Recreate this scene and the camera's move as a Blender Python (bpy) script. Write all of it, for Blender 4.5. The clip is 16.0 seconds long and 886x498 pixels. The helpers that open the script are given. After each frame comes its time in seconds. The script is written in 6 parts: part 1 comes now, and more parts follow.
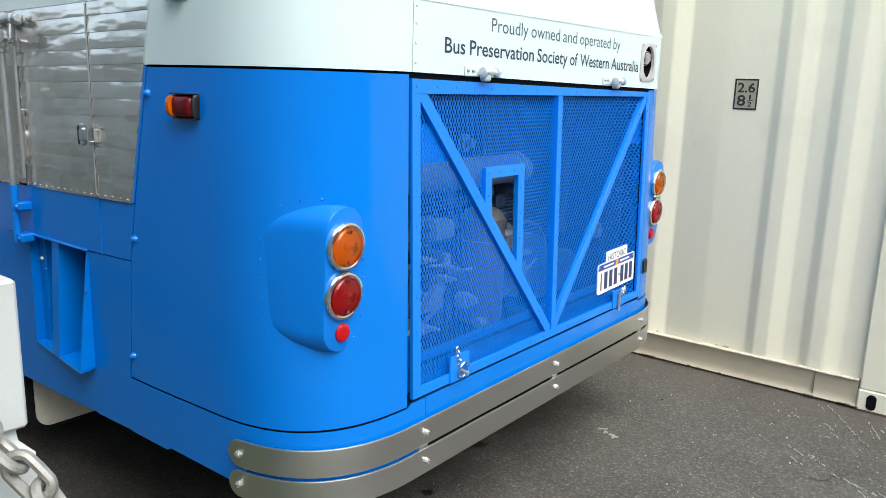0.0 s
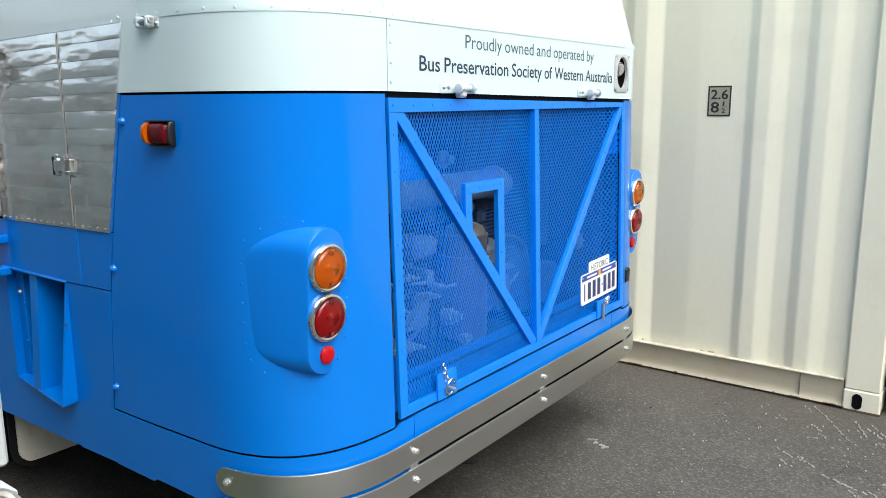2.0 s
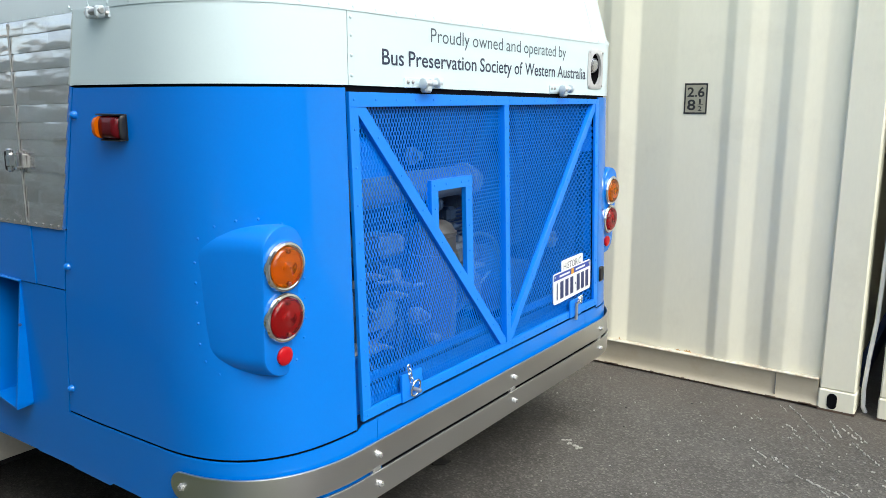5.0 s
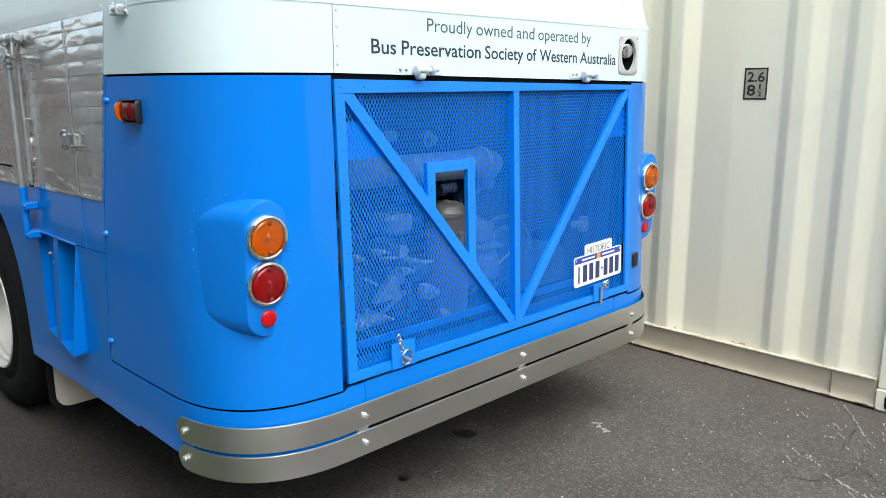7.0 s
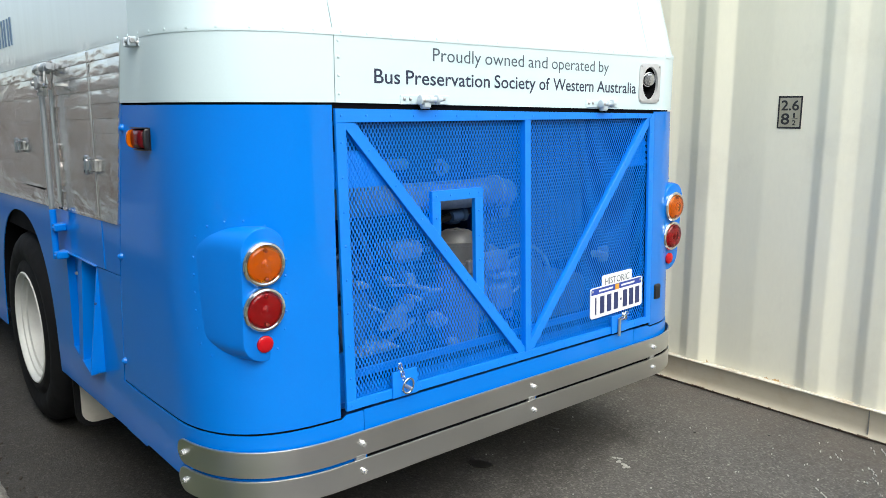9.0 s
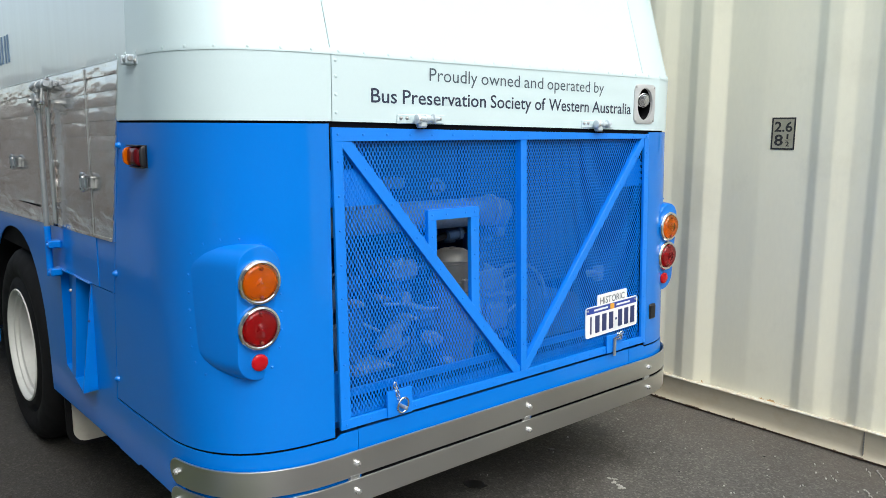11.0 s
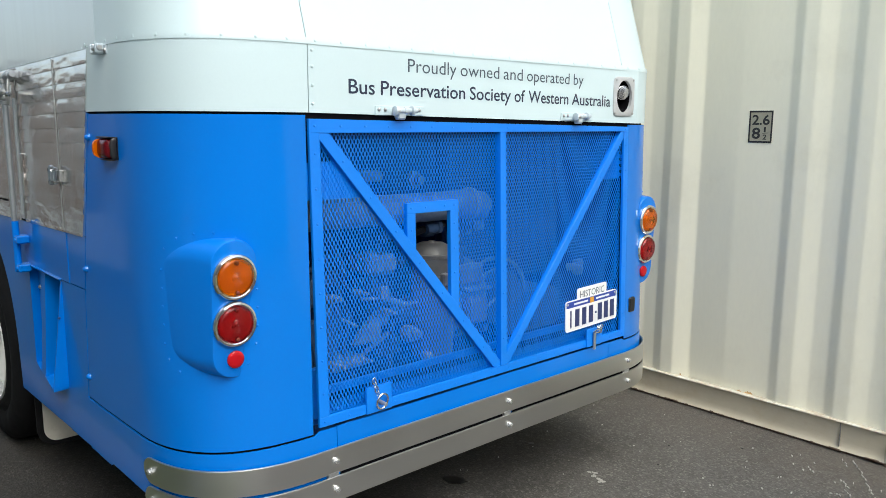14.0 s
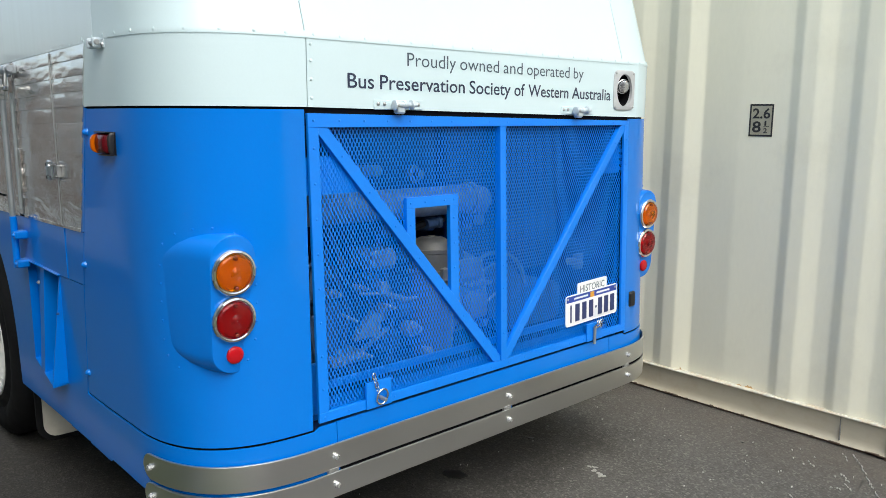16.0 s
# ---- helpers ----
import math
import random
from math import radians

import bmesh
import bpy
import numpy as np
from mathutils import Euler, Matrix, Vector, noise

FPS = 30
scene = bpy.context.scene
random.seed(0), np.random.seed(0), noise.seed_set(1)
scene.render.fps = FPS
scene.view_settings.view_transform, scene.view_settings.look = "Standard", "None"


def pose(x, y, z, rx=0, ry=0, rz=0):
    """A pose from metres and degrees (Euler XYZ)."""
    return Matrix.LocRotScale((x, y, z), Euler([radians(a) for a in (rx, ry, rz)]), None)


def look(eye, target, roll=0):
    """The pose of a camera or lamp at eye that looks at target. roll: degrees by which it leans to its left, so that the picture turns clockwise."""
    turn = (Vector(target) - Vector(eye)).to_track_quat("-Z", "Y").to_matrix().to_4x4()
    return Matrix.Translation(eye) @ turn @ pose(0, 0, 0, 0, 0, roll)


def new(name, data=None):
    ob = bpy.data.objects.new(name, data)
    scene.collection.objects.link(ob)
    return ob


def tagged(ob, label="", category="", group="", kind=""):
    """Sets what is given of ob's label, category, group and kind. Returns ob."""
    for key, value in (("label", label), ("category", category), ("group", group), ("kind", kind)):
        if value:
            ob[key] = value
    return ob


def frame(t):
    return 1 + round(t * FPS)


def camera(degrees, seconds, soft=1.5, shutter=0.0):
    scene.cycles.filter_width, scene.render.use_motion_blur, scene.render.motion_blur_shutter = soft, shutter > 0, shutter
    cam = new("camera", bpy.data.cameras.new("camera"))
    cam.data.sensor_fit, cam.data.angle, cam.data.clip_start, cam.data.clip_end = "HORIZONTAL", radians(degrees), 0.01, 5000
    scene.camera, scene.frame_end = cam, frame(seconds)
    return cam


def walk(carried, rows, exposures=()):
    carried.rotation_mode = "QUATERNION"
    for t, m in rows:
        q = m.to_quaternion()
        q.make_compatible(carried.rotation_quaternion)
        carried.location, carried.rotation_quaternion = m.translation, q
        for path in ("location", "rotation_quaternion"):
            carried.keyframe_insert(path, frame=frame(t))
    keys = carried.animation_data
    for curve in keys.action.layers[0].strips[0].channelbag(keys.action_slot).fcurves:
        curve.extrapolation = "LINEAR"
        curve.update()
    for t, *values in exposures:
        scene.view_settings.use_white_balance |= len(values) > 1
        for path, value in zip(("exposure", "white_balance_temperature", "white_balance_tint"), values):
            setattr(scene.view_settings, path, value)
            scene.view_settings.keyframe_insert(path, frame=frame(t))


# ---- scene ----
cam = camera(59.6, 16.0, soft=0.75)
PATH = [
    (0, (1.472, -2.529, 1.653), (0.274, -0.983, 1.235), 1.7),
    (0.5, (1.475, -2.525, 1.654), (0.284, -0.971, 1.243), 1.7),
    (1, (1.475, -2.518, 1.66), (0.296, -0.953, 1.26), 1.4),
    (1.5, (1.473, -2.522, 1.657), (0.297, -0.951, 1.273), -0.1),
    (2, (1.473, -2.524, 1.657), (0.304, -0.946, 1.279), -0.3),
    (2.5, (1.477, -2.523, 1.658), (0.315, -0.939, 1.283), -0.3),
    (3, (1.476, -2.521, 1.655), (0.323, -0.931, 1.282), -0.2),
    (3.5, (1.476, -2.516, 1.655), (0.332, -0.919, 1.279), -0.2),
    (4, (1.477, -2.51, 1.657), (0.342, -0.908, 1.277), -0.0),
    (6.3, (1.72, -2.348, 1.632), (0.515, -0.806, 1.22), -0.2),
    (6.5, (1.797, -2.342, 1.632), (0.549, -0.837, 1.213), -0.2),
    (7, (1.944, -2.249, 1.65), (0.549, -0.878, 1.232), -0.2),
    (7.5, (2.03, -2.135, 1.651), (0.504, -0.908, 1.243), -0.6),
    (8, (2.044, -2.122, 1.667), (0.532, -0.873, 1.272), -0.5),
    (8.5, (2.055, -2.114, 1.668), (0.551, -0.851, 1.291), -0.2),
    (9, (2.059, -2.104, 1.667), (0.556, -0.835, 1.308), -0.0),
    (11.5, (2.056, -2.108, 1.668), (0.561, -0.815, 1.366), 0.2),
    (12, (2.053, -2.103, 1.666), (0.573, -0.791, 1.367), 0.2),
    (12.5, (2.047, -2.103, 1.665), (0.58, -0.778, 1.367), 0.4),
    (13, (2.044, -2.099, 1.667), (0.584, -0.767, 1.362), 0.5),
    (13.5, (2.038, -2.095, 1.662), (0.586, -0.756, 1.348), 0.5),
    (14, (2.026, -2.09, 1.659), (0.566, -0.762, 1.334), 0.4),
    (14.5, (2.016, -2.088, 1.66), (0.542, -0.779, 1.322), 0.4),
    (15, (2.013, -2.086, 1.66), (0.541, -0.775, 1.319), 0.3),
    (15.5, (2.013, -2.085, 1.662), (0.55, -0.765, 1.32), 0.4),
    (16, (2.018, -2.084, 1.66), (0.561, -0.757, 1.32), 0.3),
]
walk(cam, [(t, look(eye, target, roll)) for t, eye, target, roll in PATH],
     [(0.0, 0.52, 6330, 4), (9.2, 0.50, 6330, 4), (11.3, 0.27, 6330, 4), (16.0, 0.26, 6330, 4)])

# ---- light ----
world = bpy.data.worlds.new("sky")
scene.world = world
world.use_nodes = True
wn = world.node_tree
sky = wn.nodes.new("ShaderNodeTexSky")
sky.sky_type = "NISHITA"
sky.sun_disc = False
sky.sun_elevation = radians(52)
sky.sun_rotation = radians(105)
sky.air_density, sky.dust_density, sky.ozone_density = 1.0, 4.0, 1.0
soft_sky = wn.nodes.new("ShaderNodeHueSaturation")
soft_sky.inputs["Saturation"].default_value = 0.65
wn.links.new(sky.outputs["Color"], soft_sky.inputs["Color"])
wn.links.new(soft_sky.outputs["Color"], wn.nodes["Background"].inputs["Color"])
wn.nodes["Background"].inputs["Strength"].default_value = 0.20
sun = new("sun", bpy.data.lights.new("sun", "SUN"))
sun.data.energy, sun.data.angle, sun.data.color = 1.8, radians(56), (1.0, 0.97, 0.93)
sun.matrix_world = look((7, -1.9, 9.4), (0, 0, 0))

# ---- materials ----


def ramp(nt, fac, stops):
    r = nt.nodes.new("ShaderNodeValToRGB")
    while len(r.color_ramp.elements) < len(stops):
        r.color_ramp.elements.new(0.5)
    for e, (p, c) in zip(r.color_ramp.elements, stops):
        e.position, e.color = p, (*c, 1)
    nt.links.new(fac, r.inputs["Fac"])
    return r.outputs["Color"]


def noise_out(nt, scale, detail=4.0, rough=0.55, stretch=(1, 1, 1), warp=0.0):
    tc = nt.nodes.new("ShaderNodeTexCoord")
    mp = nt.nodes.new("ShaderNodeMapping")
    mp.inputs["Scale"].default_value = stretch
    nt.links.new(tc.outputs["Object"], mp.inputs["Vector"])
    n = nt.nodes.new("ShaderNodeTexNoise")
    n.inputs["Scale"].default_value, n.inputs["Detail"].default_value, n.inputs["Roughness"].default_value = scale, detail, rough
    n.inputs["Distortion"].default_value = warp
    nt.links.new(mp.outputs["Vector"], n.inputs["Vector"])
    return n.outputs["Fac"]


def mix(nt, fac, a, b, mode="MIX"):
    m = nt.nodes.new("ShaderNodeMix")
    m.data_type, m.blend_type = "RGBA", mode
    for sock, v in ((m.inputs[0], fac), (m.inputs[6], a), (m.inputs[7], b)):
        if isinstance(v, (int, float)):
            sock.default_value = v
        elif isinstance(v, tuple):
            sock.default_value = (*v, 1)
        else:
            nt.links.new(v, sock)
    return m.outputs[2]


def rough_map(nt, fac, lo, hi):
    m = nt.nodes.new("ShaderNodeMapRange")
    m.inputs["To Min"].default_value, m.inputs["To Max"].default_value = lo, hi
    m.inputs["From Min"].default_value, m.inputs["From Max"].default_value = 0.3, 0.7
    nt.links.new(fac, m.inputs["Value"])
    return m.outputs["Result"]


def bump(nt, bsdf, fac, strength, dist, under=None):
    b = nt.nodes.new("ShaderNodeBump")
    b.inputs["Strength"].default_value, b.inputs["Distance"].default_value = strength, dist
    nt.links.new(fac, b.inputs["Height"])
    if under is not None:
        nt.links.new(under, b.inputs["Normal"])
    nt.links.new(b.outputs["Normal"], bsdf.inputs["Normal"])
    return b.outputs["Normal"]


def material(name, colour, rough=0.5, metal=0.0, vary=0.12, scale=6.0, fine=90.0, relief=0.0, dirt=None, dirt_amount=0.0, coat=0.0,
             wave=0.0, stretch=(1, 1, 1), spec=0.5):
    m = bpy.data.materials.new(name)
    m.use_nodes = True
    nt = m.node_tree
    b = nt.nodes["Principled BSDF"]
    big = noise_out(nt, scale, 5, stretch=stretch)
    small = noise_out(nt, fine, 3, stretch=stretch)
    lo = tuple(max(0, c * (1 - vary)) for c in colour)
    hi = tuple(min(1, c * (1 + vary)) for c in colour)
    c = ramp(nt, big, [(0.3, lo), (0.7, hi)])
    c = mix(nt, 0.25, c, ramp(nt, small, [(0.3, lo), (0.7, hi)]))
    if dirt:
        d = noise_out(nt, scale * 1.7, 8, 0.7)
        c = mix(nt, ramp(nt, d, [(0.60 - dirt_amount * 0.2, (0, 0, 0)), (0.85, (dirt_amount,) * 3)]), c, dirt)
    nt.links.new(c, b.inputs["Base Color"])
    nt.links.new(rough_map(nt, big, max(0.02, rough * 0.85), min(1, rough * 1.15)), b.inputs["Roughness"])
    b.inputs["Metallic"].default_value = metal
    b.inputs["Coat Weight"].default_value = coat
    b.inputs["Coat Roughness"].default_value = 0.04
    b.inputs["Specular IOR Level"].default_value = spec
    under = None
    if wave:
        under = bump(nt, b, noise_out(nt, 2.6, 2, stretch=stretch), wave, 0.02)
        nt.links.new(under, b.inputs["Coat Normal"])
    if relief:
        bump(nt, b, small, relief, 0.002, under)
    return m


BLUE = material("blue_paint", (0.0035, 0.153, 0.588), 0.45, vary=0.05, scale=1.5, fine=160, coat=0.8, spec=0.05, wave=0.06, relief=0.02)
BLUE.node_tree.nodes["Principled BSDF"].inputs["Coat Roughness"].default_value = 0.09
SIDEWHITE = material("pale_grey_gloss_paint", (0.63, 0.72, 0.75), 0.30, metal=0.0, vary=0.03, scale=1.2, fine=140, coat=1.0, wave=0.16, relief=0.02, stretch=(2.2, 1, 0.25))
BLUE_FLAT = material("blue_frame_paint", (0.003, 0.178, 0.70), 0.42, vary=0.06, scale=3, fine=120, coat=0.15, relief=0.06)
WHITE = material("white_paint", (0.56, 0.67, 0.69), 0.32, vary=0.03, scale=1.6, fine=140, coat=0.4, wave=0.05, relief=0.03)
CREAM = material("container_cream_paint", (0.80, 0.765, 0.61), 0.48, vary=0.05, scale=1.3, fine=60, relief=0.06, dirt=(0.46, 0.41, 0.29),
                 dirt_amount=0.30, coat=0.0, wave=0.22, stretch=(1, 1, 0.30))
# rails are toned darker and browner than the cream walls
RAILTAN = material("container_rail_tan", (0.50, 0.445, 0.33), 0.55, vary=0.08, scale=4, fine=70, relief=0.12, dirt=(0.36, 0.24, 0.12), dirt_amount=0.45, stretch=(0.4, 1, 1))
LIPPAINT = material("chipped_lip_paint", (0.68, 0.67, 0.57), 0.55, vary=0.10, scale=9, fine=90, relief=0.2, dirt=(0.40, 0.20, 0.06), dirt_amount=1.0)
STAIN = material("rust_stain", (0.52, 0.33, 0.14), 0.7, vary=0.25, scale=14, fine=90)
RUST = material("rust", (0.085, 0.055, 0.038), 0.85, vary=0.35, scale=20, fine=120, relief=0.4)
POSTWHITE = material("post_white_paint", (0.46, 0.48, 0.48), 0.55, vary=0.05, scale=5, fine=90, relief=0.1, dirt=(0.35, 0.33, 0.28), dirt_amount=0.3)
STEEL = material("brushed_stainless_steel", (0.64, 0.63, 0.61), 0.33, metal=1.0, vary=0.025, scale=3, fine=220)
STEEL.node_tree.nodes["Principled BSDF"].inputs["Anisotropic"].default_value = 0.40
STEEL.node_tree.nodes["Principled BSDF"].inputs["Anisotropic Rotation"].default_value = 0.25
BOLT = material("pale_bolt_heads", (0.74, 0.74, 0.73), 0.25, metal=0.85, vary=0.1, scale=40)
CHROME = material("chrome", (0.78, 0.78, 0.78), 0.07, metal=1.0, vary=0.03, scale=9)
ZINC = material("galvanised_zinc", (0.46, 0.46, 0.45), 0.42, metal=0.85, vary=0.18, scale=30, fine=160, relief=0.2)
CHAIN = material("chain_galvanised", (0.31, 0.30, 0.28), 0.55, metal=0.6, vary=0.3, scale=40, fine=150, relief=0.3)
RUBBER = material("tyre_rubber", (0.006, 0.006, 0.007), 0.75, spec=0.18, vary=0.25, scale=10, fine=120, relief=0.25, dirt=(0.018, 0.017, 0.015), dirt_amount=0.2)
# near-black that puts the shade of gaps and recesses into colour
BLACK = material("black_gap_shade", (0.006, 0.006, 0.007), 0.9, vary=0.2, spec=0.05)
GASKET = material("black_plastic", (0.006, 0.006, 0.007), 0.45, vary=0.15)
# navy for blue bay paint with the bay's shade put into its colour
BAY = material("engine_bay_shaded_navy", (0.010, 0.045, 0.18), 0.7, vary=0.3, scale=8, fine=60, relief=0.2)
CAST = material("cast_engine_metal", (0.055, 0.105, 0.20), 0.55, metal=0.25, vary=0.3, scale=14, fine=90, relief=0.3, dirt=(0.05, 0.045, 0.04), dirt_amount=0.5)
PALE = material("pale_engine_enamel", (0.17, 0.225, 0.30), 0.5, vary=0.3, scale=10, fine=80, relief=0.15, dirt=(0.08, 0.10, 0.13), dirt_amount=0.4)
ALLOY = material("pale_alloy_fittings", (0.36, 0.37, 0.39), 0.4, metal=0.4, vary=0.2, scale=25, fine=90, relief=0.1)
CANISTER = material("filter_canister_grey", (0.22, 0.215, 0.205), 0.42, metal=0.4, vary=0.15, scale=14, dirt=(0.12, 0.11, 0.1), dirt_amount=0.4)
RIMPAINT = material("rim_white_enamel", (0.52, 0.52, 0.50), 0.45, vary=0.06, scale=7, dirt=(0.28, 0.26, 0.22), dirt_amount=0.35)
FLAP = material("mud_flap_cream", (0.55, 0.52, 0.45), 0.6, vary=0.08, scale=7, dirt=(0.25, 0.22, 0.18), dirt_amount=0.5, relief=0.1)
SILVERPAINT = material("silver_hardware", (0.42, 0.44, 0.46), 0.35, metal=0.7, vary=0.1, scale=20)
BEZEL = material("lamp_bezel_grey", (0.50, 0.505, 0.51), 0.45, metal=0.3, vary=0.10, scale=25)
HINGE = material("hinge_worn_white", (0.52, 0.58, 0.62), 0.35, metal=0.2, vary=0.12, scale=25)
INK = material("dark_blue_lettering", (0.016, 0.024, 0.055), 0.5, vary=0.08, scale=20)
INKGREY = material("slate_lettering", (0.055, 0.075, 0.10), 0.5, vary=0.08, scale=20)
SIGNBLUE = material("sign_writing_blue", (0.10, 0.16, 0.25), 0.45, vary=0.1, scale=20)
PLATEWHITE = material("plate_white", (0.74, 0.74, 0.74), 0.4, vary=0.03, scale=20)
PLATEBLUE = material("plate_blue", (0.02, 0.05, 0.30), 0.4, vary=0.05, scale=20)
PLATEINK = material("plate_ink", (0.02, 0.03, 0.11), 0.45, vary=0.05, scale=20)
GOLD = material("plate_emblem", (0.65, 0.30, 0.03), 0.5, vary=0.05, scale=20)
MARKTAN = material("mark_background", (0.34, 0.32, 0.24), 0.6, vary=0.12, scale=25)
MARKINK = material("mark_black", (0.015, 0.015, 0.015), 0.6, vary=0.2, scale=30)
CONCRETE = material("kerb_concrete", (0.165, 0.158, 0.14), 0.9, vary=0.55, scale=55, fine=150, relief=0.8, dirt=(0.10, 0.10, 0.075), dirt_amount=0.5)
SOIL = material("verge_soil", (0.070, 0.085, 0.042), 0.95, vary=0.35, scale=12, fine=90, relief=0.6)
LITTER = material("leaf_litter", (0.035, 0.026, 0.018), 0.9, vary=0.5, scale=40, fine=120)
GRASS = material("grass_blades", (0.125, 0.155, 0.035), 0.7, vary=0.45, scale=3, fine=30)
WALLBROWN = material("far_wall_brown", (0.34, 0.315, 0.295), 0.85, vary=0.2, scale=0.7, fine=8, relief=0.2)
WALLPALE = material("near_wall_pale", (0.37, 0.405, 0.375), 0.85, vary=0.25, scale=0.9, fine=8, relief=0.2)
WALLBRICK = material("red_brown_wall", (0.225, 0.15, 0.115), 0.85, vary=0.25, scale=0.9, fine=8, relief=0.2)
POSTPALE = material("pale_pier_paint", (0.78, 0.77, 0.73), 0.6, vary=0.08, scale=2, fine=20)


def lens_material(name, colour, clear=0.97):
    m = material(name, colour, 0.14, vary=0.10, scale=45, fine=300, relief=0.10)
    b = m.node_tree.nodes["Principled BSDF"]
    b.inputs["Transmission Weight"].default_value = clear
    b.inputs["IOR"].default_value = 1.45
    b.inputs["Specular IOR Level"].default_value = 0.3
    return m


AMBER = lens_material("amber_lens", (1.0, 0.36, 0.0))
RED = lens_material("red_lens", (0.66, 0.008, 0.022))
DARKRED = lens_material("dark_red_lens", (0.12, 0.003, 0.007), 0.3)
SIDEAMBER = lens_material("side_amber_lens", (0.55, 0.11, 0.001), 0.2)
BRIGHTRED = lens_material("red_reflector", (0.45, 0.006, 0.012), 0.1)
BOWL = material("lamp_bowl_silver", (0.80, 0.80, 0.80), 0.45, metal=0.15, vary=0.05, scale=40)
SCREW = material("lens_screw", (0.26, 0.06, 0.035), 0.45, metal=0.4, vary=0.15, scale=60)
GLASS = material("lamp_glass", (0.62, 0.62, 0.64), 0.12, metal=0.85, vary=0.25, scale=60, fine=160, relief=0.35, coat=1.0)


def alum_material():
    m = bpy.data.materials.new("bare_aluminium_sheet")
    m.use_nodes = True
    nt = m.node_tree
    b = nt.nodes["Principled BSDF"]
    info = nt.nodes.new("ShaderNodeObjectInfo")
    big = noise_out(nt, 5.0, 5, 0.6, stretch=(1, 1, 1.5), warp=0.5)
    fine = noise_out(nt, 45, 4, stretch=(0.25, 1, 1))
    # brown lows and white highs put the yard's reflections into the colour
    c = ramp(nt, big, [(0.30, (0.62, 0.575, 0.555)), (0.50, (0.74, 0.72, 0.705)), (0.68, (0.92, 0.92, 0.92))])
    c = mix(nt, 0.25, c, ramp(nt, fine, [(0.3, (0.66, 0.64, 0.60)), (0.7, (0.93, 0.92, 0.91))]))
    c = mix(nt, 0.35, c, ramp(nt, info.outputs["Random"], [(0, (0.56, 0.49, 0.44)), (0.5, (0.90, 0.89, 0.87)), (1, (0.97, 0.97, 0.97))]))
    # blocky patches, tinted like broken reflections in dented sheet
    tc = nt.nodes.new("ShaderNodeTexCoord")
    mp = nt.nodes.new("ShaderNodeMapping")
    mp.inputs["Scale"].default_value = (7.5, 1.0, 16.0)
    nt.links.new(tc.outputs["Object"], mp.inputs["Vector"])
    v = nt.nodes.new("ShaderNodeTexVoronoi")
    v.distance = "CHEBYCHEV"
    v.inputs["Scale"].default_value = 1.0
    nt.links.new(mp.outputs["Vector"], v.inputs["Vector"])
    tone = nt.nodes.new("ShaderNodeSeparateColor")
    nt.links.new(v.outputs["Color"], tone.inputs["Color"])
    c = mix(nt, 0.26, c, ramp(nt, tone.outputs["Red"], [(0.0, (0.42, 0.36, 0.32)), (0.5, (0.78, 0.76, 0.73)), (1.0, (0.97, 0.97, 0.97))]))
    nt.links.new(c, b.inputs["Base Color"])
    b.inputs["Metallic"].default_value = 0.92
    nt.links.new(rough_map(nt, big, 0.25, 0.09), b.inputs["Roughness"])
    n1 = bump(nt, b, noise_out(nt, 8.0, 2, stretch=(0.55, 1, 1.9)), 0.26, 0.02)
    bump(nt, b, fine, 0.03, 0.002, n1)
    return m


ALUM = alum_material()


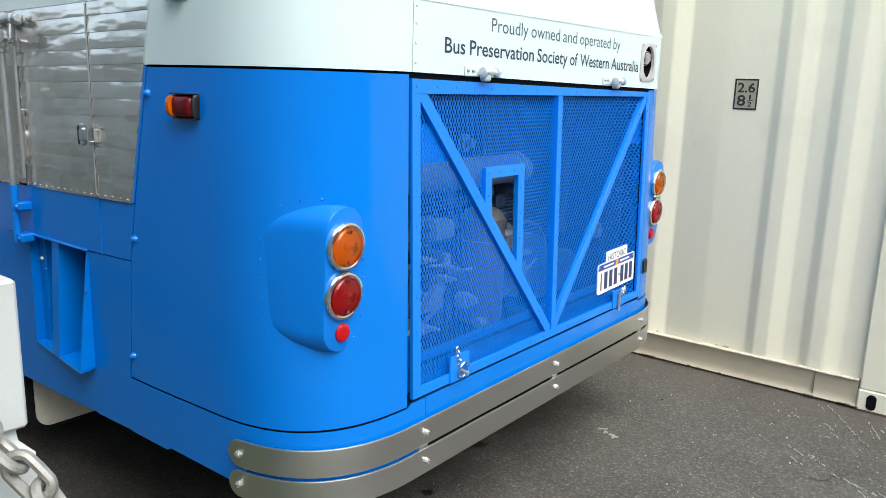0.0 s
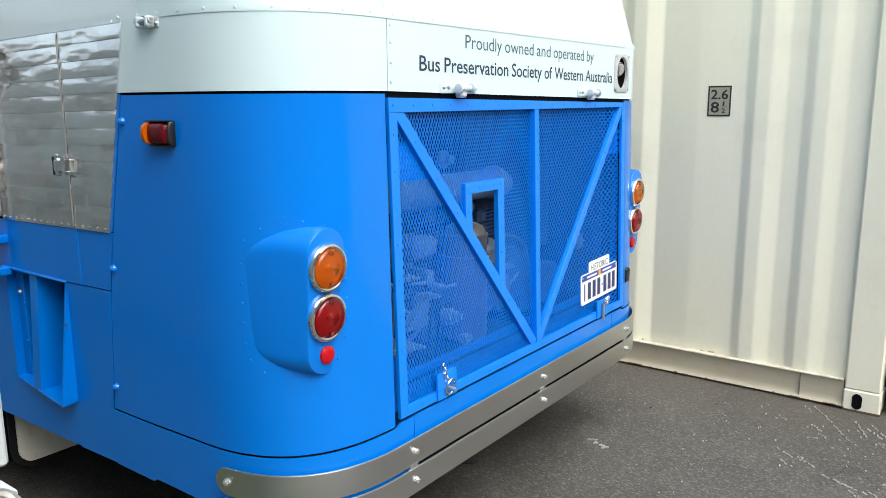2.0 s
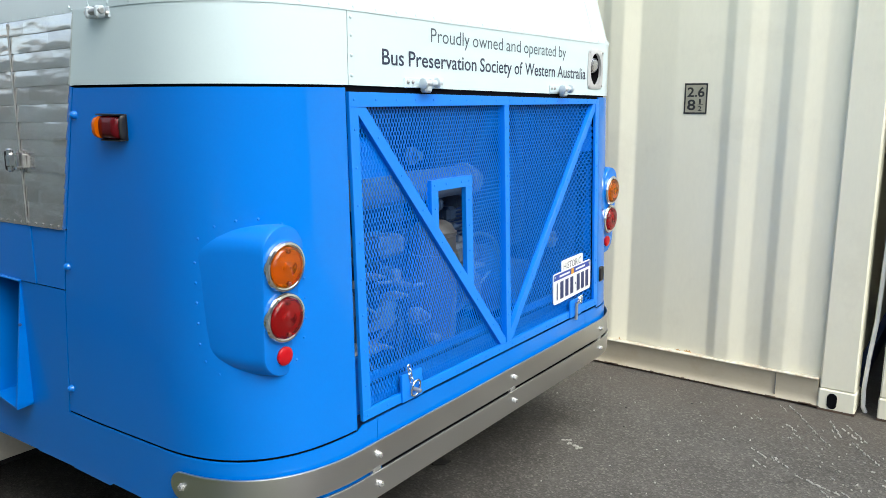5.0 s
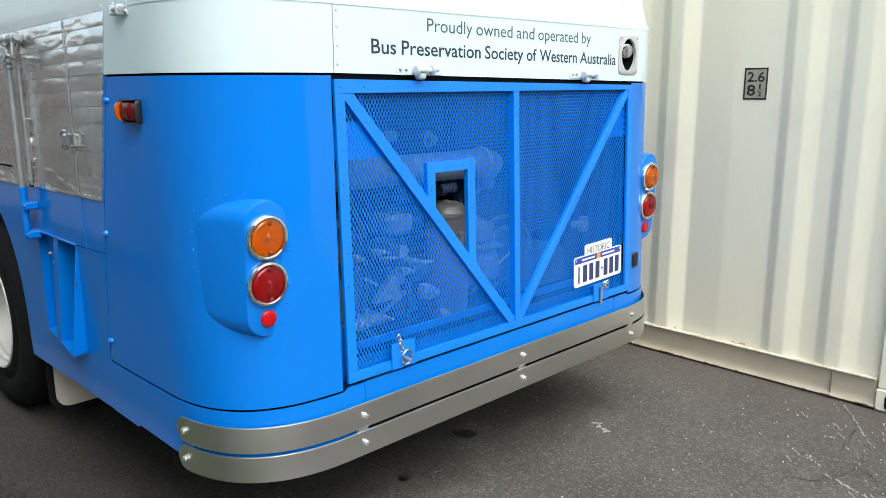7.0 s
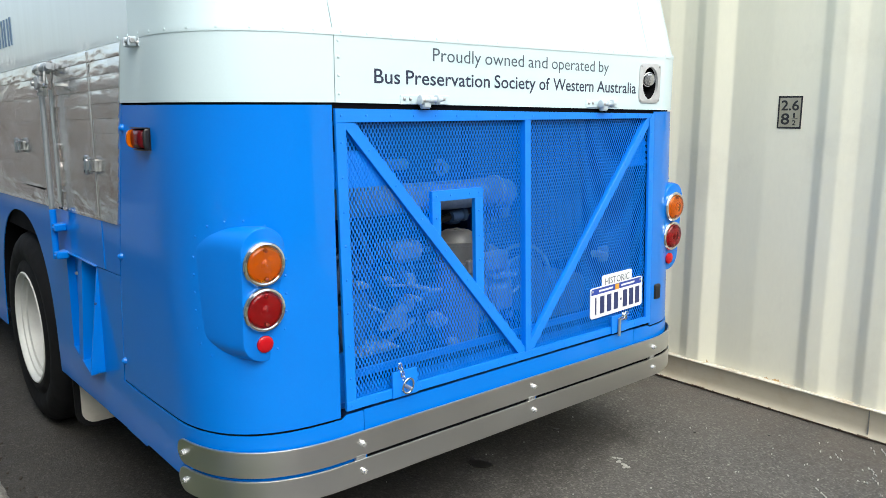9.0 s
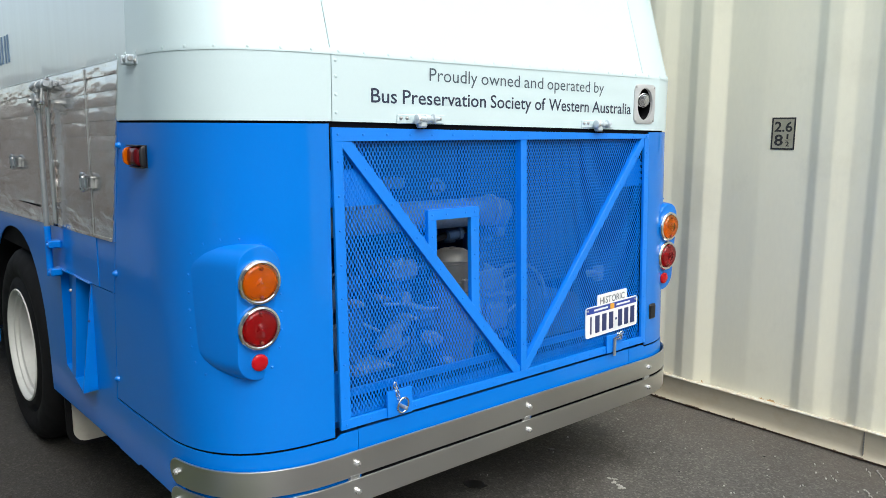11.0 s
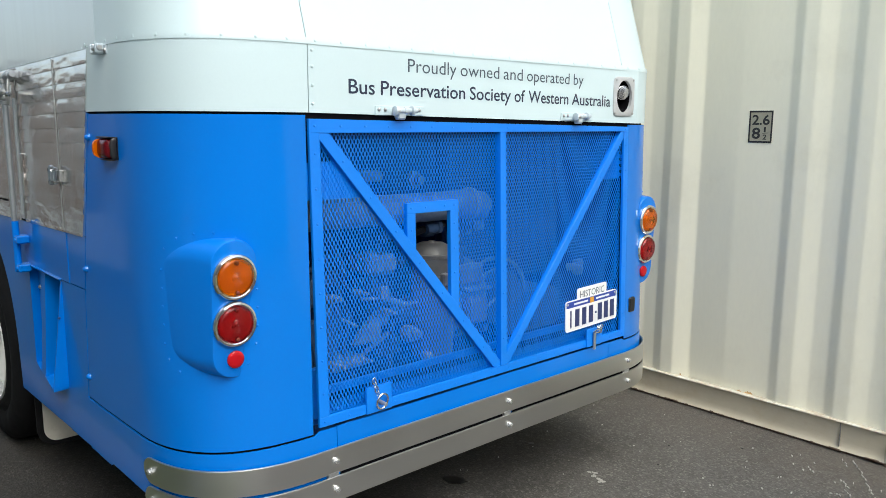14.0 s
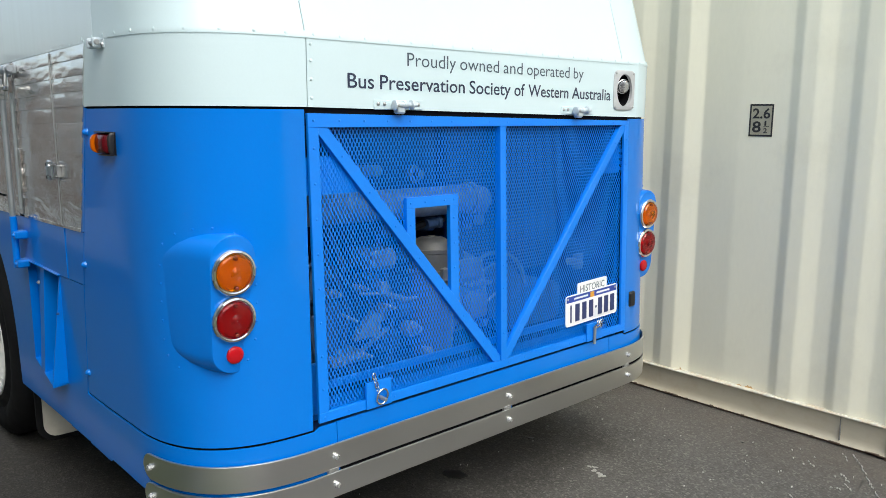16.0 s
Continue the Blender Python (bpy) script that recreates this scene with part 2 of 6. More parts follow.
def asphalt_material():
    m = bpy.data.materials.new("old_asphalt")
    m.use_nodes = True
    nt = m.node_tree
    b = nt.nodes["Principled BSDF"]
    big = noise_out(nt, 0.9, 6, 0.6, warp=0.4)
    mid = noise_out(nt, 9, 5, 0.65)
    tc = nt.nodes.new("ShaderNodeTexCoord")
    v = nt.nodes.new("ShaderNodeTexVoronoi")
    v.inputs["Scale"].default_value = 115
    nt.links.new(tc.outputs["Object"], v.inputs["Vector"])
    grit = noise_out(nt, 140, 2, 0.6)
    c = ramp(nt, big, [(0.34, (0.056, 0.053, 0.048)), (0.52, (0.094, 0.089, 0.081)), (0.70, (0.136, 0.129, 0.117))])
    c = mix(nt, 0.30, c, ramp(nt, mid, [(0.3, (0.034, 0.031, 0.029)), (0.7, (0.104, 0.098, 0.088))]))
    stone = nt.nodes.new("ShaderNodeSeparateColor")
    nt.links.new(v.outputs["Color"], stone.inputs["Color"])
    c = mix(nt, 0.33, c, ramp(nt, stone.outputs["Red"], [(0.0, (0.016, 0.015, 0.014)), (0.50, (0.062, 0.058, 0.052)), (0.86, (0.150, 0.142, 0.128)), (1.0, (0.30, 0.285, 0.255))]))
    # bay under and beside the bus, darkened in colour: old stains plus its shade
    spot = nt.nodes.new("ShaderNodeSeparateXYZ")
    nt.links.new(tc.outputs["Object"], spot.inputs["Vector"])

    def edge(axis, undimmed, dimmed):
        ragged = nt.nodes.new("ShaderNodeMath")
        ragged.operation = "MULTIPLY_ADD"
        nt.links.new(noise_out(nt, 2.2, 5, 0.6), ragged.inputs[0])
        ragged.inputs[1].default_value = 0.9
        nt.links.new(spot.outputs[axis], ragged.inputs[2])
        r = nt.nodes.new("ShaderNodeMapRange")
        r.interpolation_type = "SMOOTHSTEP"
        r.inputs["From Min"].default_value, r.inputs["From Max"].default_value = undimmed + 0.45, dimmed + 0.45
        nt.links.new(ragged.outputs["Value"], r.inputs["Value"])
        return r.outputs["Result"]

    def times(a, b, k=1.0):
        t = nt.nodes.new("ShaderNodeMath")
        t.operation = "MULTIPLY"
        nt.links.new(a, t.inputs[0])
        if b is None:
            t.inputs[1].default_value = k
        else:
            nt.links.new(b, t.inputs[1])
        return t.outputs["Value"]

    bay_stain_shade = times(times(edge("X", 0.05, -0.55), edge("Y", 1.45, 0.85)), None, 0.85)
    c = mix(nt, bay_stain_shade, c, ramp(nt, mid, [(0.3, (0.26, 0.25, 0.24)), (0.7, (0.50, 0.48, 0.45))]), "MULTIPLY")
    # brown dust that has gathered along the foot of the containers
    place = nt.nodes.new("ShaderNodeSeparateXYZ")
    nt.links.new(tc.outputs["Object"], place.inputs["Vector"])
    drift = nt.nodes.new("ShaderNodeMapRange")
    drift.interpolation_type = "SMOOTHSTEP"
    for key, value in (("From Min", 1.15), ("From Max", 1.95), ("To Min", 0.0), ("To Max", 0.75)):
        drift.inputs[key].default_value = value
    nt.links.new(place.outputs["Y"], drift.inputs["Value"])
    patchy = nt.nodes.new("ShaderNodeMath")
    patchy.operation = "MULTIPLY"
    nt.links.new(drift.outputs["Result"], patchy.inputs[0])
    nt.links.new(rough_map(nt, noise_out(nt, 4.5, 6, 0.65), 0.35, 1.0), patchy.inputs[1])
    c = mix(nt, patchy.outputs["Value"], c, ramp(nt, grit, [(0.3, (0.085, 0.070, 0.056)), (0.7, (0.165, 0.142, 0.118))]))
    nt.links.new(c, b.inputs["Base Color"])
    nt.links.new(rough_map(nt, mid, 0.62, 0.9), b.inputs["Roughness"])
    b.inputs["Specular IOR Level"].default_value = 0.35
    n1 = bump(nt, b, v.outputs["Distance"], 0.45, 0.005)
    bump(nt, b, grit, 0.5, 0.003, n1)
    return m


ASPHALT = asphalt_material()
SCUFF = material("pale_scuff_marks", (0.36, 0.35, 0.32), 0.9, vary=0.2, scale=60, fine=200)
OIL = material("oil_stain", (0.012, 0.011, 0.010), 0.35, vary=0.3, scale=30)

# ---- mesh tools ----


class Shape:
    """Vertices and faces of one part, in world metres."""

    def __init__(self):
        self.v, self.f = [], []

    def add(self, verts, faces):
        o = len(self.v)
        self.v += [tuple(p) for p in verts]
        self.f += [tuple(i + o for i in q) for q in faces]

    def box(self, x0, x1, y0, y1, z0, z1, b=0.0, turn=None):
        c = Vector(((x0 + x1) / 2, (y0 + y1) / 2, (z0 + z1) / 2))
        h = Vector((abs(x1 - x0) / 2, abs(y1 - y0) / 2, abs(z1 - z0) / 2))
        b = min(b, *(0.45 * 2 * k for k in h))
        if b <= 0:
            vs = [Vector((i * h.x, j * h.y, k * h.z)) for i in (-1, 1) for j in (-1, 1) for k in (-1, 1)]
            fs = [(0, 1, 3, 2), (4, 6, 7, 5), (0, 4, 5, 1), (2, 3, 7, 6), (0, 2, 6, 4), (1, 5, 7, 3)]
        else:
            vs, at = [], {}
            for i in (-1, 1):
                for j in (-1, 1):
                    for k in (-1, 1):
                        for a in range(3):
                            p = Vector((i * (h.x - b), j * (h.y - b), k * (h.z - b)))
                            p[a] = (i, j, k)[a] * h[a]
                            at[i, j, k, a] = len(vs)
                            vs.append(p)
            fs = []
            for a in range(3):
                u, w = [q for q in range(3) if q != a]
                for s in (-1, 1):
                    quad = []
                    for m, n in ((-1, -1), (1, -1), (1, 1), (-1, 1)):
                        key = [0, 0, 0]
                        key[a], key[u], key[w] = s, m, n
                        quad.append(at[(*key, a)])
                    fs.append(tuple(quad))
                for m in (-1, 1):
                    for n in (-1, 1):
                        k0, k1 = [0, 0, 0], [0, 0, 0]
                        k0[u], k0[w], k0[a] = m, n, -1
                        k1[u], k1[w], k1[a] = m, n, 1
                        fs.append((at[(*k0, u)], at[(*k1, u)], at[(*k1, w)], at[(*k0, w)]))
            for i in (-1, 1):
                for j in (-1, 1):
                    for k in (-1, 1):
                        fs.append((at[i, j, k, 0], at[i, j, k, 1], at[i, j, k, 2]))
        if turn is not None:
            vs = [turn.to_3x3() @ p for p in vs]
        self.add([c + p for p in vs], fs)
        return self

    def loft(self, rings, close=True, cap0=True, cap1=True):
        n = len(rings[0])
        vs = [p for r in rings for p in r]
        fs = []
        for i in range(len(rings) - 1):
            for j in range(n if close else n - 1):
                k = (j + 1) % n
                fs.append((i * n + j, i * n + k, (i + 1) * n + k, (i + 1) * n + j))
        if cap0:
            fs.append(tuple(reversed(range(n))))
        if cap1:
            fs.append(tuple((len(rings) - 1) * n + j for j in range(n)))
        self.add(vs, fs)
        return self

    def turned(self, base, axis, profile, n=24, caps=True):
        """A body of revolution: profile of (distance along axis, radius)."""
        axis = Vector(axis).normalized()
        side = axis.orthogonal().normalized()
        up = axis.cross(side)
        base = Vector(base)
        rings = [[base + axis * d + (side * math.cos(a) + up * math.sin(a)) * max(r, 1e-5)
                  for a in (2 * math.pi * j / n for j in range(n))] for d, r in profile]
        return self.loft(rings, cap0=caps, cap1=caps)

    def rod(self, a, b, r, n=12):
        a, b = Vector(a), Vector(b)
        length = (b - a).length
        return self.turned(a, b - a, [(0, r * 0.85), (r * 0.15, r), (length - r * 0.15, r), (length, r * 0.85)], n)

    def tube(self, path, r, n=8, close=False):
        path = [Vector(p) for p in path]
        rings, ref = [], None
        for i, p in enumerate(path):
            if close:
                t = path[(i + 1) % len(path)] - path[i - 1]
            else:
                t = path[min(i + 1, len(path) - 1)] - path[max(i - 1, 0)]
            t.normalize()
            if ref is None:
                ref = t.orthogonal().normalized()
            ref = (ref - t * ref.dot(t)).normalized()
            w = t.cross(ref)
            rings.append([p + (ref * math.cos(a) + w * math.sin(a)) * r for a in (2 * math.pi * j / n for j in range(n))])
        if close:
            rings.append(rings[0])
        return self.loft(rings, cap0=not close, cap1=not close)

    def shell(self, outer, inner):
        """A thick sheet between two grids of points (rows of columns)."""
        rows, cols = len(outer), len(outer[0])
        vs = [p for r in outer for p in r] + [p for r in inner for p in r]
        o = rows * cols
        fs = []
        for i in range(rows - 1):
            for j in range(cols - 1):
                a = i * cols + j
                fs.append((a, a + 1, a + cols + 1, a + cols))
                fs.append((o + a, o + a + cols, o + a + cols + 1, o + a + 1))
        for j in range(cols - 1):
            e = (rows - 1) * cols + j
            fs.append((j, o + j, o + j + 1, j + 1))
            fs.append((e, e + 1, o + e + 1, o + e))
        for i in range(rows - 1):
            a, e = i * cols, i * cols + cols - 1
            fs.append((a, a + cols, o + a + cols, o + a))
            fs.append((e, o + e, o + e + cols, e + cols))
        self.add(vs, fs)
        return self

    def dome(self, p, n, r, h, seg=8):
        return self.turned(p, n, [(-0.001, r), (h * 0.45, r * 0.86), (h * 0.85, r * 0.5), (h, r * 0.08)], seg)


ORIGIN = {}


def part(name, shape, mat, parent, label="", kind="", sharp=35):
    """Links a shape as one mesh under a thing or a part, or alone when parent is None."""
    me = bpy.data.meshes.new(name)
    off = ORIGIN.get(parent.name, Vector((0, 0, 0))) if parent else Vector((0, 0, 0))
    me.from_pydata([Vector(p) - off for p in shape.v], [], shape.f)
    me.validate()
    bm = bmesh.new()
    bm.from_mesh(me)
    bmesh.ops.recalc_face_normals(bm, faces=bm.faces)
    bm.to_mesh(me)
    bm.free()
    me.shade_smooth()
    me.set_sharp_from_angle(angle=radians(sharp))
    me.materials.append(mat)
    ob = new(name, me)
    if parent:
        ob.parent = parent
        ORIGIN[ob.name] = off
    return tagged(ob, label=label, kind=kind)


def thing(name, at, label, category, group="", kind=""):
    ob = new(name)
    ob.empty_display_size = 0.1
    ob.location = at
    ORIGIN[ob.name] = Vector(at)
    return tagged(ob, label, category, group, kind)


def glyphs(text, offset):
    """The flat mesh of a text in the built-in font, one unit high."""
    cu = bpy.data.curves.new("text", "FONT")
    cu.body, cu.size, cu.offset, cu.resolution_u = text, 1.0, offset, 3
    tmp = new("text", cu)
    me = bpy.data.meshes.new_from_object(tmp.evaluated_get(bpy.context.evaluated_depsgraph_get()))
    bpy.data.objects.remove(tmp)
    xs = [v.co.x for v in me.vertices]
    return me, min(xs), max(xs)


def word_line(name, words, z0, slope, height, x, mat, parent, offset=0.0):
    """Flat words on the rear face, each between its own two ends along y; the line sinks by slope."""
    off = ORIGIN.get(parent.name, Vector((0, 0, 0)))
    for word, y0, y1 in words:
        me, lo, hi = glyphs(word, offset)
        for v in me.vertices:
            y = y0 + (v.co.x - lo) / (hi - lo) * (y1 - y0)
            v.co = Vector((x, y, z0 - slope * (y - words[0][1]) + v.co.y * height / 0.73)) - off
        me.materials.append(mat)
        ob = new(name, me)
        ob.parent = parent
        ORIGIN[ob.name] = off


def lettering(name, text, width, height, place, mat, parent, offset=0.0, label=""):
    """Flat letters, a part for each word, of a given width and capital height; place maps (along, up, out) to the world."""
    _, first, last = glyphs(text, offset)
    sx, sy = width / (last - first), height / 0.73
    off = ORIGIN.get(parent.name, Vector((0, 0, 0)))
    words = text.split(" ")
    for k, word in enumerate(words):
        me, lo, hi = glyphs(word, offset)
        end = glyphs(" ".join(words[:k + 1]), offset)[2]
        for v in me.vertices:
            v.co = Vector(place((v.co.x - hi + end - first) * sx, v.co.y * sy, 0.0008)) - off
        me.materials.append(mat)
        ob = new(name, me)
        ob.parent = parent
        ORIGIN[ob.name] = off
        tagged(ob, label=label)

# ---- ground ----


def ground_height(x, y):
    rise = 0.03 * min(1.0, max(0.0, (y - 0.9) / 0.9))
    near = 1.0 if abs(x) < 9 and abs(y) < 9 else 0.0
    return rise + near * 0.006 * noise.noise(Vector((x * 0.8, y * 0.8, 0.0)))


def build_ground():
    s = Shape()
    step = [-400, -150, -60, -25, -14] + [-9 + 0.25 * i for i in range(73)] + [14, 25, 60, 150, 400]
    n = len(step)
    s.add([(x, y, ground_height(x, y) if abs(x) < 10 and abs(y) < 10 else (0.03 if y > 0 else 0.0)) for x in step for y in step],
          [(i * n + j, (i + 1) * n + j, (i + 1) * n + j + 1, i * n + j + 1) for i in range(n - 1) for j in range(n - 1)])
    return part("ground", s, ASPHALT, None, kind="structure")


ground = build_ground()
tagged(ground, "worn dark grey asphalt yard with loose grit", "ground")


def flake(s, x, y, length, width, angle, z=0.0045):
    c, d = math.cos(angle), math.sin(angle)
    n = 7
    ring = []
    for k in range(n):
        a = 2 * math.pi * k / n
        r = random.uniform(0.7, 1.15)
        u, w = math.cos(a) * length / 2 * r, math.sin(a) * width / 2 * r
        px, py = x + u * c - w * d, y + u * d + w * c
        ring.append((px, py, ground_height(px, py) + z))
    s.add([(p[0], p[1], p[2] - 0.006) for p in ring] + ring,
          [tuple(range(n, 2 * n))] + [(k, (k + 1) % n, n + (k + 1) % n, n + k) for k in range(n)])


def scratch(s, x0, y0, x1, y1, width):
    """One broken pale scrape: short chips strung along a line."""
    n = max(2, int(math.hypot(x1 - x0, y1 - y0) / 0.016))
    a = math.atan2(y1 - y0, x1 - x0)
    for k in range(n):
        if random.random() < 0.80:
            t = (k + random.random() * 0.6) / n
            flake(s, x0 + (x1 - x0) * t + random.gauss(0, 0.003), y0 + (y1 - y0) * t + random.gauss(0, 0.003), random.uniform(0.012, 0.026), 0.75 * width * random.uniform(0.4, 1.2), a + random.gauss(0, 0.12))


def crack(s, x, y, angle, length):
    """A thin wandering crack, built as a dark sliver that lies in the surface."""
    left, right = [], []
    n = int(length / 0.012)
    for k in range(n):
        w = 0.0015 * (1 - k / n) * random.uniform(0.4, 1.3) + 0.0005
        c, d = math.cos(angle), math.sin(angle)
        left.append((x - d * w, y + c * w, ground_height(x, y) + 0.004))
        right.append((x + d * w, y - c * w, ground_height(x, y) + 0.004))
        x, y = x + c * 0.012, y + d * 0.012
        angle += random.gauss(0, 0.28)
    s.add(left + right, [(k, k + 1, n + k + 1, n + k) for k in range(n - 1)])


def build_ground_marks():
    random.seed(11)
    pale = Shape()
    # one small chalky splash behind the bus
    for k in range(16):
        t = random.random()
        flake(pale, -0.075 + 0.115 * t + random.gauss(0, 0.010), 0.788 - 0.040 * t + random.gauss(0, 0.010), random.uniform(0.008, 0.026), random.uniform(0.006, 0.014), random.uniform(-0.6, 0.6))
    # scrapes that fan out from the foot of the container's corner
    for x0, y0, x1, y1, w in ((0.74, 1.80, 0.86, 1.64, 0.010), (0.70, 1.78, 0.76, 1.70, 0.008), (0.86, 1.62, 1.00, 1.42, 0.007), (0.95, 1.72, 1.03, 1.55, 0.010), (1.00, 1.70, 1.10, 1.56, 0.012), (1.03, 1.71, 1.14, 1.55, 0.012),
                              (1.02, 1.66, 1.08, 1.58, 0.010), (0.98, 1.62, 1.02, 1.50, 0.007), (1.08, 1.52, 1.22, 1.34, 0.008), (0.78, 1.56, 0.84, 1.50, 0.012), (0.62, 1.58, 0.66, 1.54, 0.010), (0.83, 1.47, 0.87, 1.43, 0.010),
                              (0.70, 1.20, 0.80, 1.12, 0.009), (0.80, 1.16, 0.92, 1.07, 0.009), (0.92, 1.04, 1.12, 0.97, 0.010), (0.74, 1.09, 0.80, 1.05, 0.008), (1.12, 1.00, 1.30, 0.86, 0.009), (1.05, 0.96, 1.10, 0.92, 0.008), (1.24, 1.18, 1.40, 1.00, 0.008)):
        scratch(pale, x0, y0, x1, y1, w)
    for k in range(46):
        t = random.random()
        flake(pale, 0.55 + 0.75 * t + random.gauss(0, 0.05), 1.66 - 0.60 * random.random() ** 1.4 - 0.1 * t, random.uniform(0.006, 0.020), random.uniform(0.004, 0.009), random.gauss(-0.9, 0.5))
    for k in range(70):
        flake(pale, random.uniform(-0.6, 1.6), random.uniform(-0.2, 1.7), random.uniform(0.004, 0.012), random.uniform(0.003, 0.007), random.uniform(0, 3))
    tagged(part("paint_flakes", pale, SCUFF, None), "pale scuffs and chips scattered on the asphalt", "scuff marks", kind="stuff")
    oil = Shape()
    for x, y, a, b in ((-0.455, 0.256, 0.115, 0.085), (-0.340, -0.245, 0.06, 0.04), (-0.49, 0.83, 0.04, 0.03), (0.10, 1.10, 0.012, 0.008), (0.02, 1.32, 0.012, 0.010), (0.30, 1.55, 0.012, 0.009)):
        flake(oil, x, y, a, b, 0.5)
    tagged(part("oil_drips", oil, OIL, None), "black oil drips on asphalt under the bus", "oil stain", kind="stuff")
    lines = Shape()
    for x, y, a, length in ((0.87, 1.56, -1.25, 0.42), (0.99, 1.20, -0.5, 0.30), (1.00, 1.17, -1.9, 0.40), (0.92, 0.98, -2.2, 0.35)):
        crack(lines, x, y, a, length)
    tagged(part("cracks", lines, OIL, None), "thin dark cracks in the old asphalt", "cracks", kind="stuff")


build_ground_marks()


def build_kerb():
    kerb = thing("kerb", (-3, -1.6, 0), "weathered grey concrete kerb beside a grass verge", "kerb", kind="structure")
    x = -9.0
    random.seed(3)
    while x < 6:
        length = random.uniform(0.85, 0.98)
        top = 0.043 + random.uniform(-0.003, 0.003)
        rings = []
        for k in range(29):
            u = x + 0.004 + (length - 0.004) * k / 28
            j = lambda q, a: a * noise.noise(Vector((u * 14, q * 7.3, 2.0))) + a * 0.6 * noise.noise(Vector((u * 47, q * 3.1, 5.0)))
            sink = 0.010 if k in (0, 28) else 0.0
            rings.append([(u, -1.650, -0.08), (u, -1.650, top - sink + j(1, 0.005)), (u, -1.610, top - sink + j(2, 0.004)), (u, -1.568 + j(3, 0.006), top - sink + j(4, 0.005)),
                          (u, -1.546 + j(5, 0.009), top - 0.016 - sink + j(6, 0.006)), (u, -1.543 + j(7, 0.005), -0.02), (u, -1.543, -0.08)])
        s = Shape().loft(rings)
        part("kerb_stone", s, CONCRETE, kerb)
        x += length
    verge = Shape()
    xs, ys = [-12 + 0.5 * i for i in range(41)], [-1.650, -1.9, -2.2, -2.8]
    verge.add([(x, y, 0.02 + 0.015 * noise.noise(Vector((x * 2, y * 3, 1)))) for x in xs for y in ys],
              [(i * 4 + j, i * 4 + j + 1, (i + 1) * 4 + j + 1, (i + 1) * 4 + j) for i in range(40) for j in range(3)])
    tagged(part("verge", verge, SOIL, None, kind="structure"), "mossy green-brown soil verge under thin grass", "verge")
    g = Shape()
    random.seed(5)
    for k in range(16000):
        x, y = random.uniform(-6, 1.0), -1.645 - 1.05 * random.random() ** 1.5
        h, a = random.uniform(0.006, 0.034), random.uniform(0, 6.28)
        w, lean = random.uniform(0.002, 0.004), random.uniform(0.0, 0.035)
        dx, dy = math.cos(a), math.sin(a)
        g.add([(x - dy * w, y + dx * w, 0.01), (x + dy * w, y - dx * w, 0.01), (x + dx * lean * 0.4 + dy * w * 0.7, y + dy * lean * 0.4 - dx * w * 0.7, 0.02 + h * 0.6),
               (x + dx * lean, y + dy * lean, 0.02 + h)], [(0, 1, 2), (0, 2, 3)])
    litter = Shape()
    for k in range(150):
        x, y = random.uniform(-4.5, 1.2), -1.535 + abs(random.gauss(0, 0.05))
        flake(litter, x, y, random.uniform(0.008, 0.035), random.uniform(0.005, 0.018), random.uniform(0, 3), 0.005)
    tagged(part("leaf_litter", litter, LITTER, None, kind="stuff"), "dark dead leaves and grit in the gutter", "leaf litter")
    tagged(part("grass", g, GRASS, None, kind="stuff"), "short patchy green grass on the verge", "grass")


build_kerb()

# ---- shipping containers ----


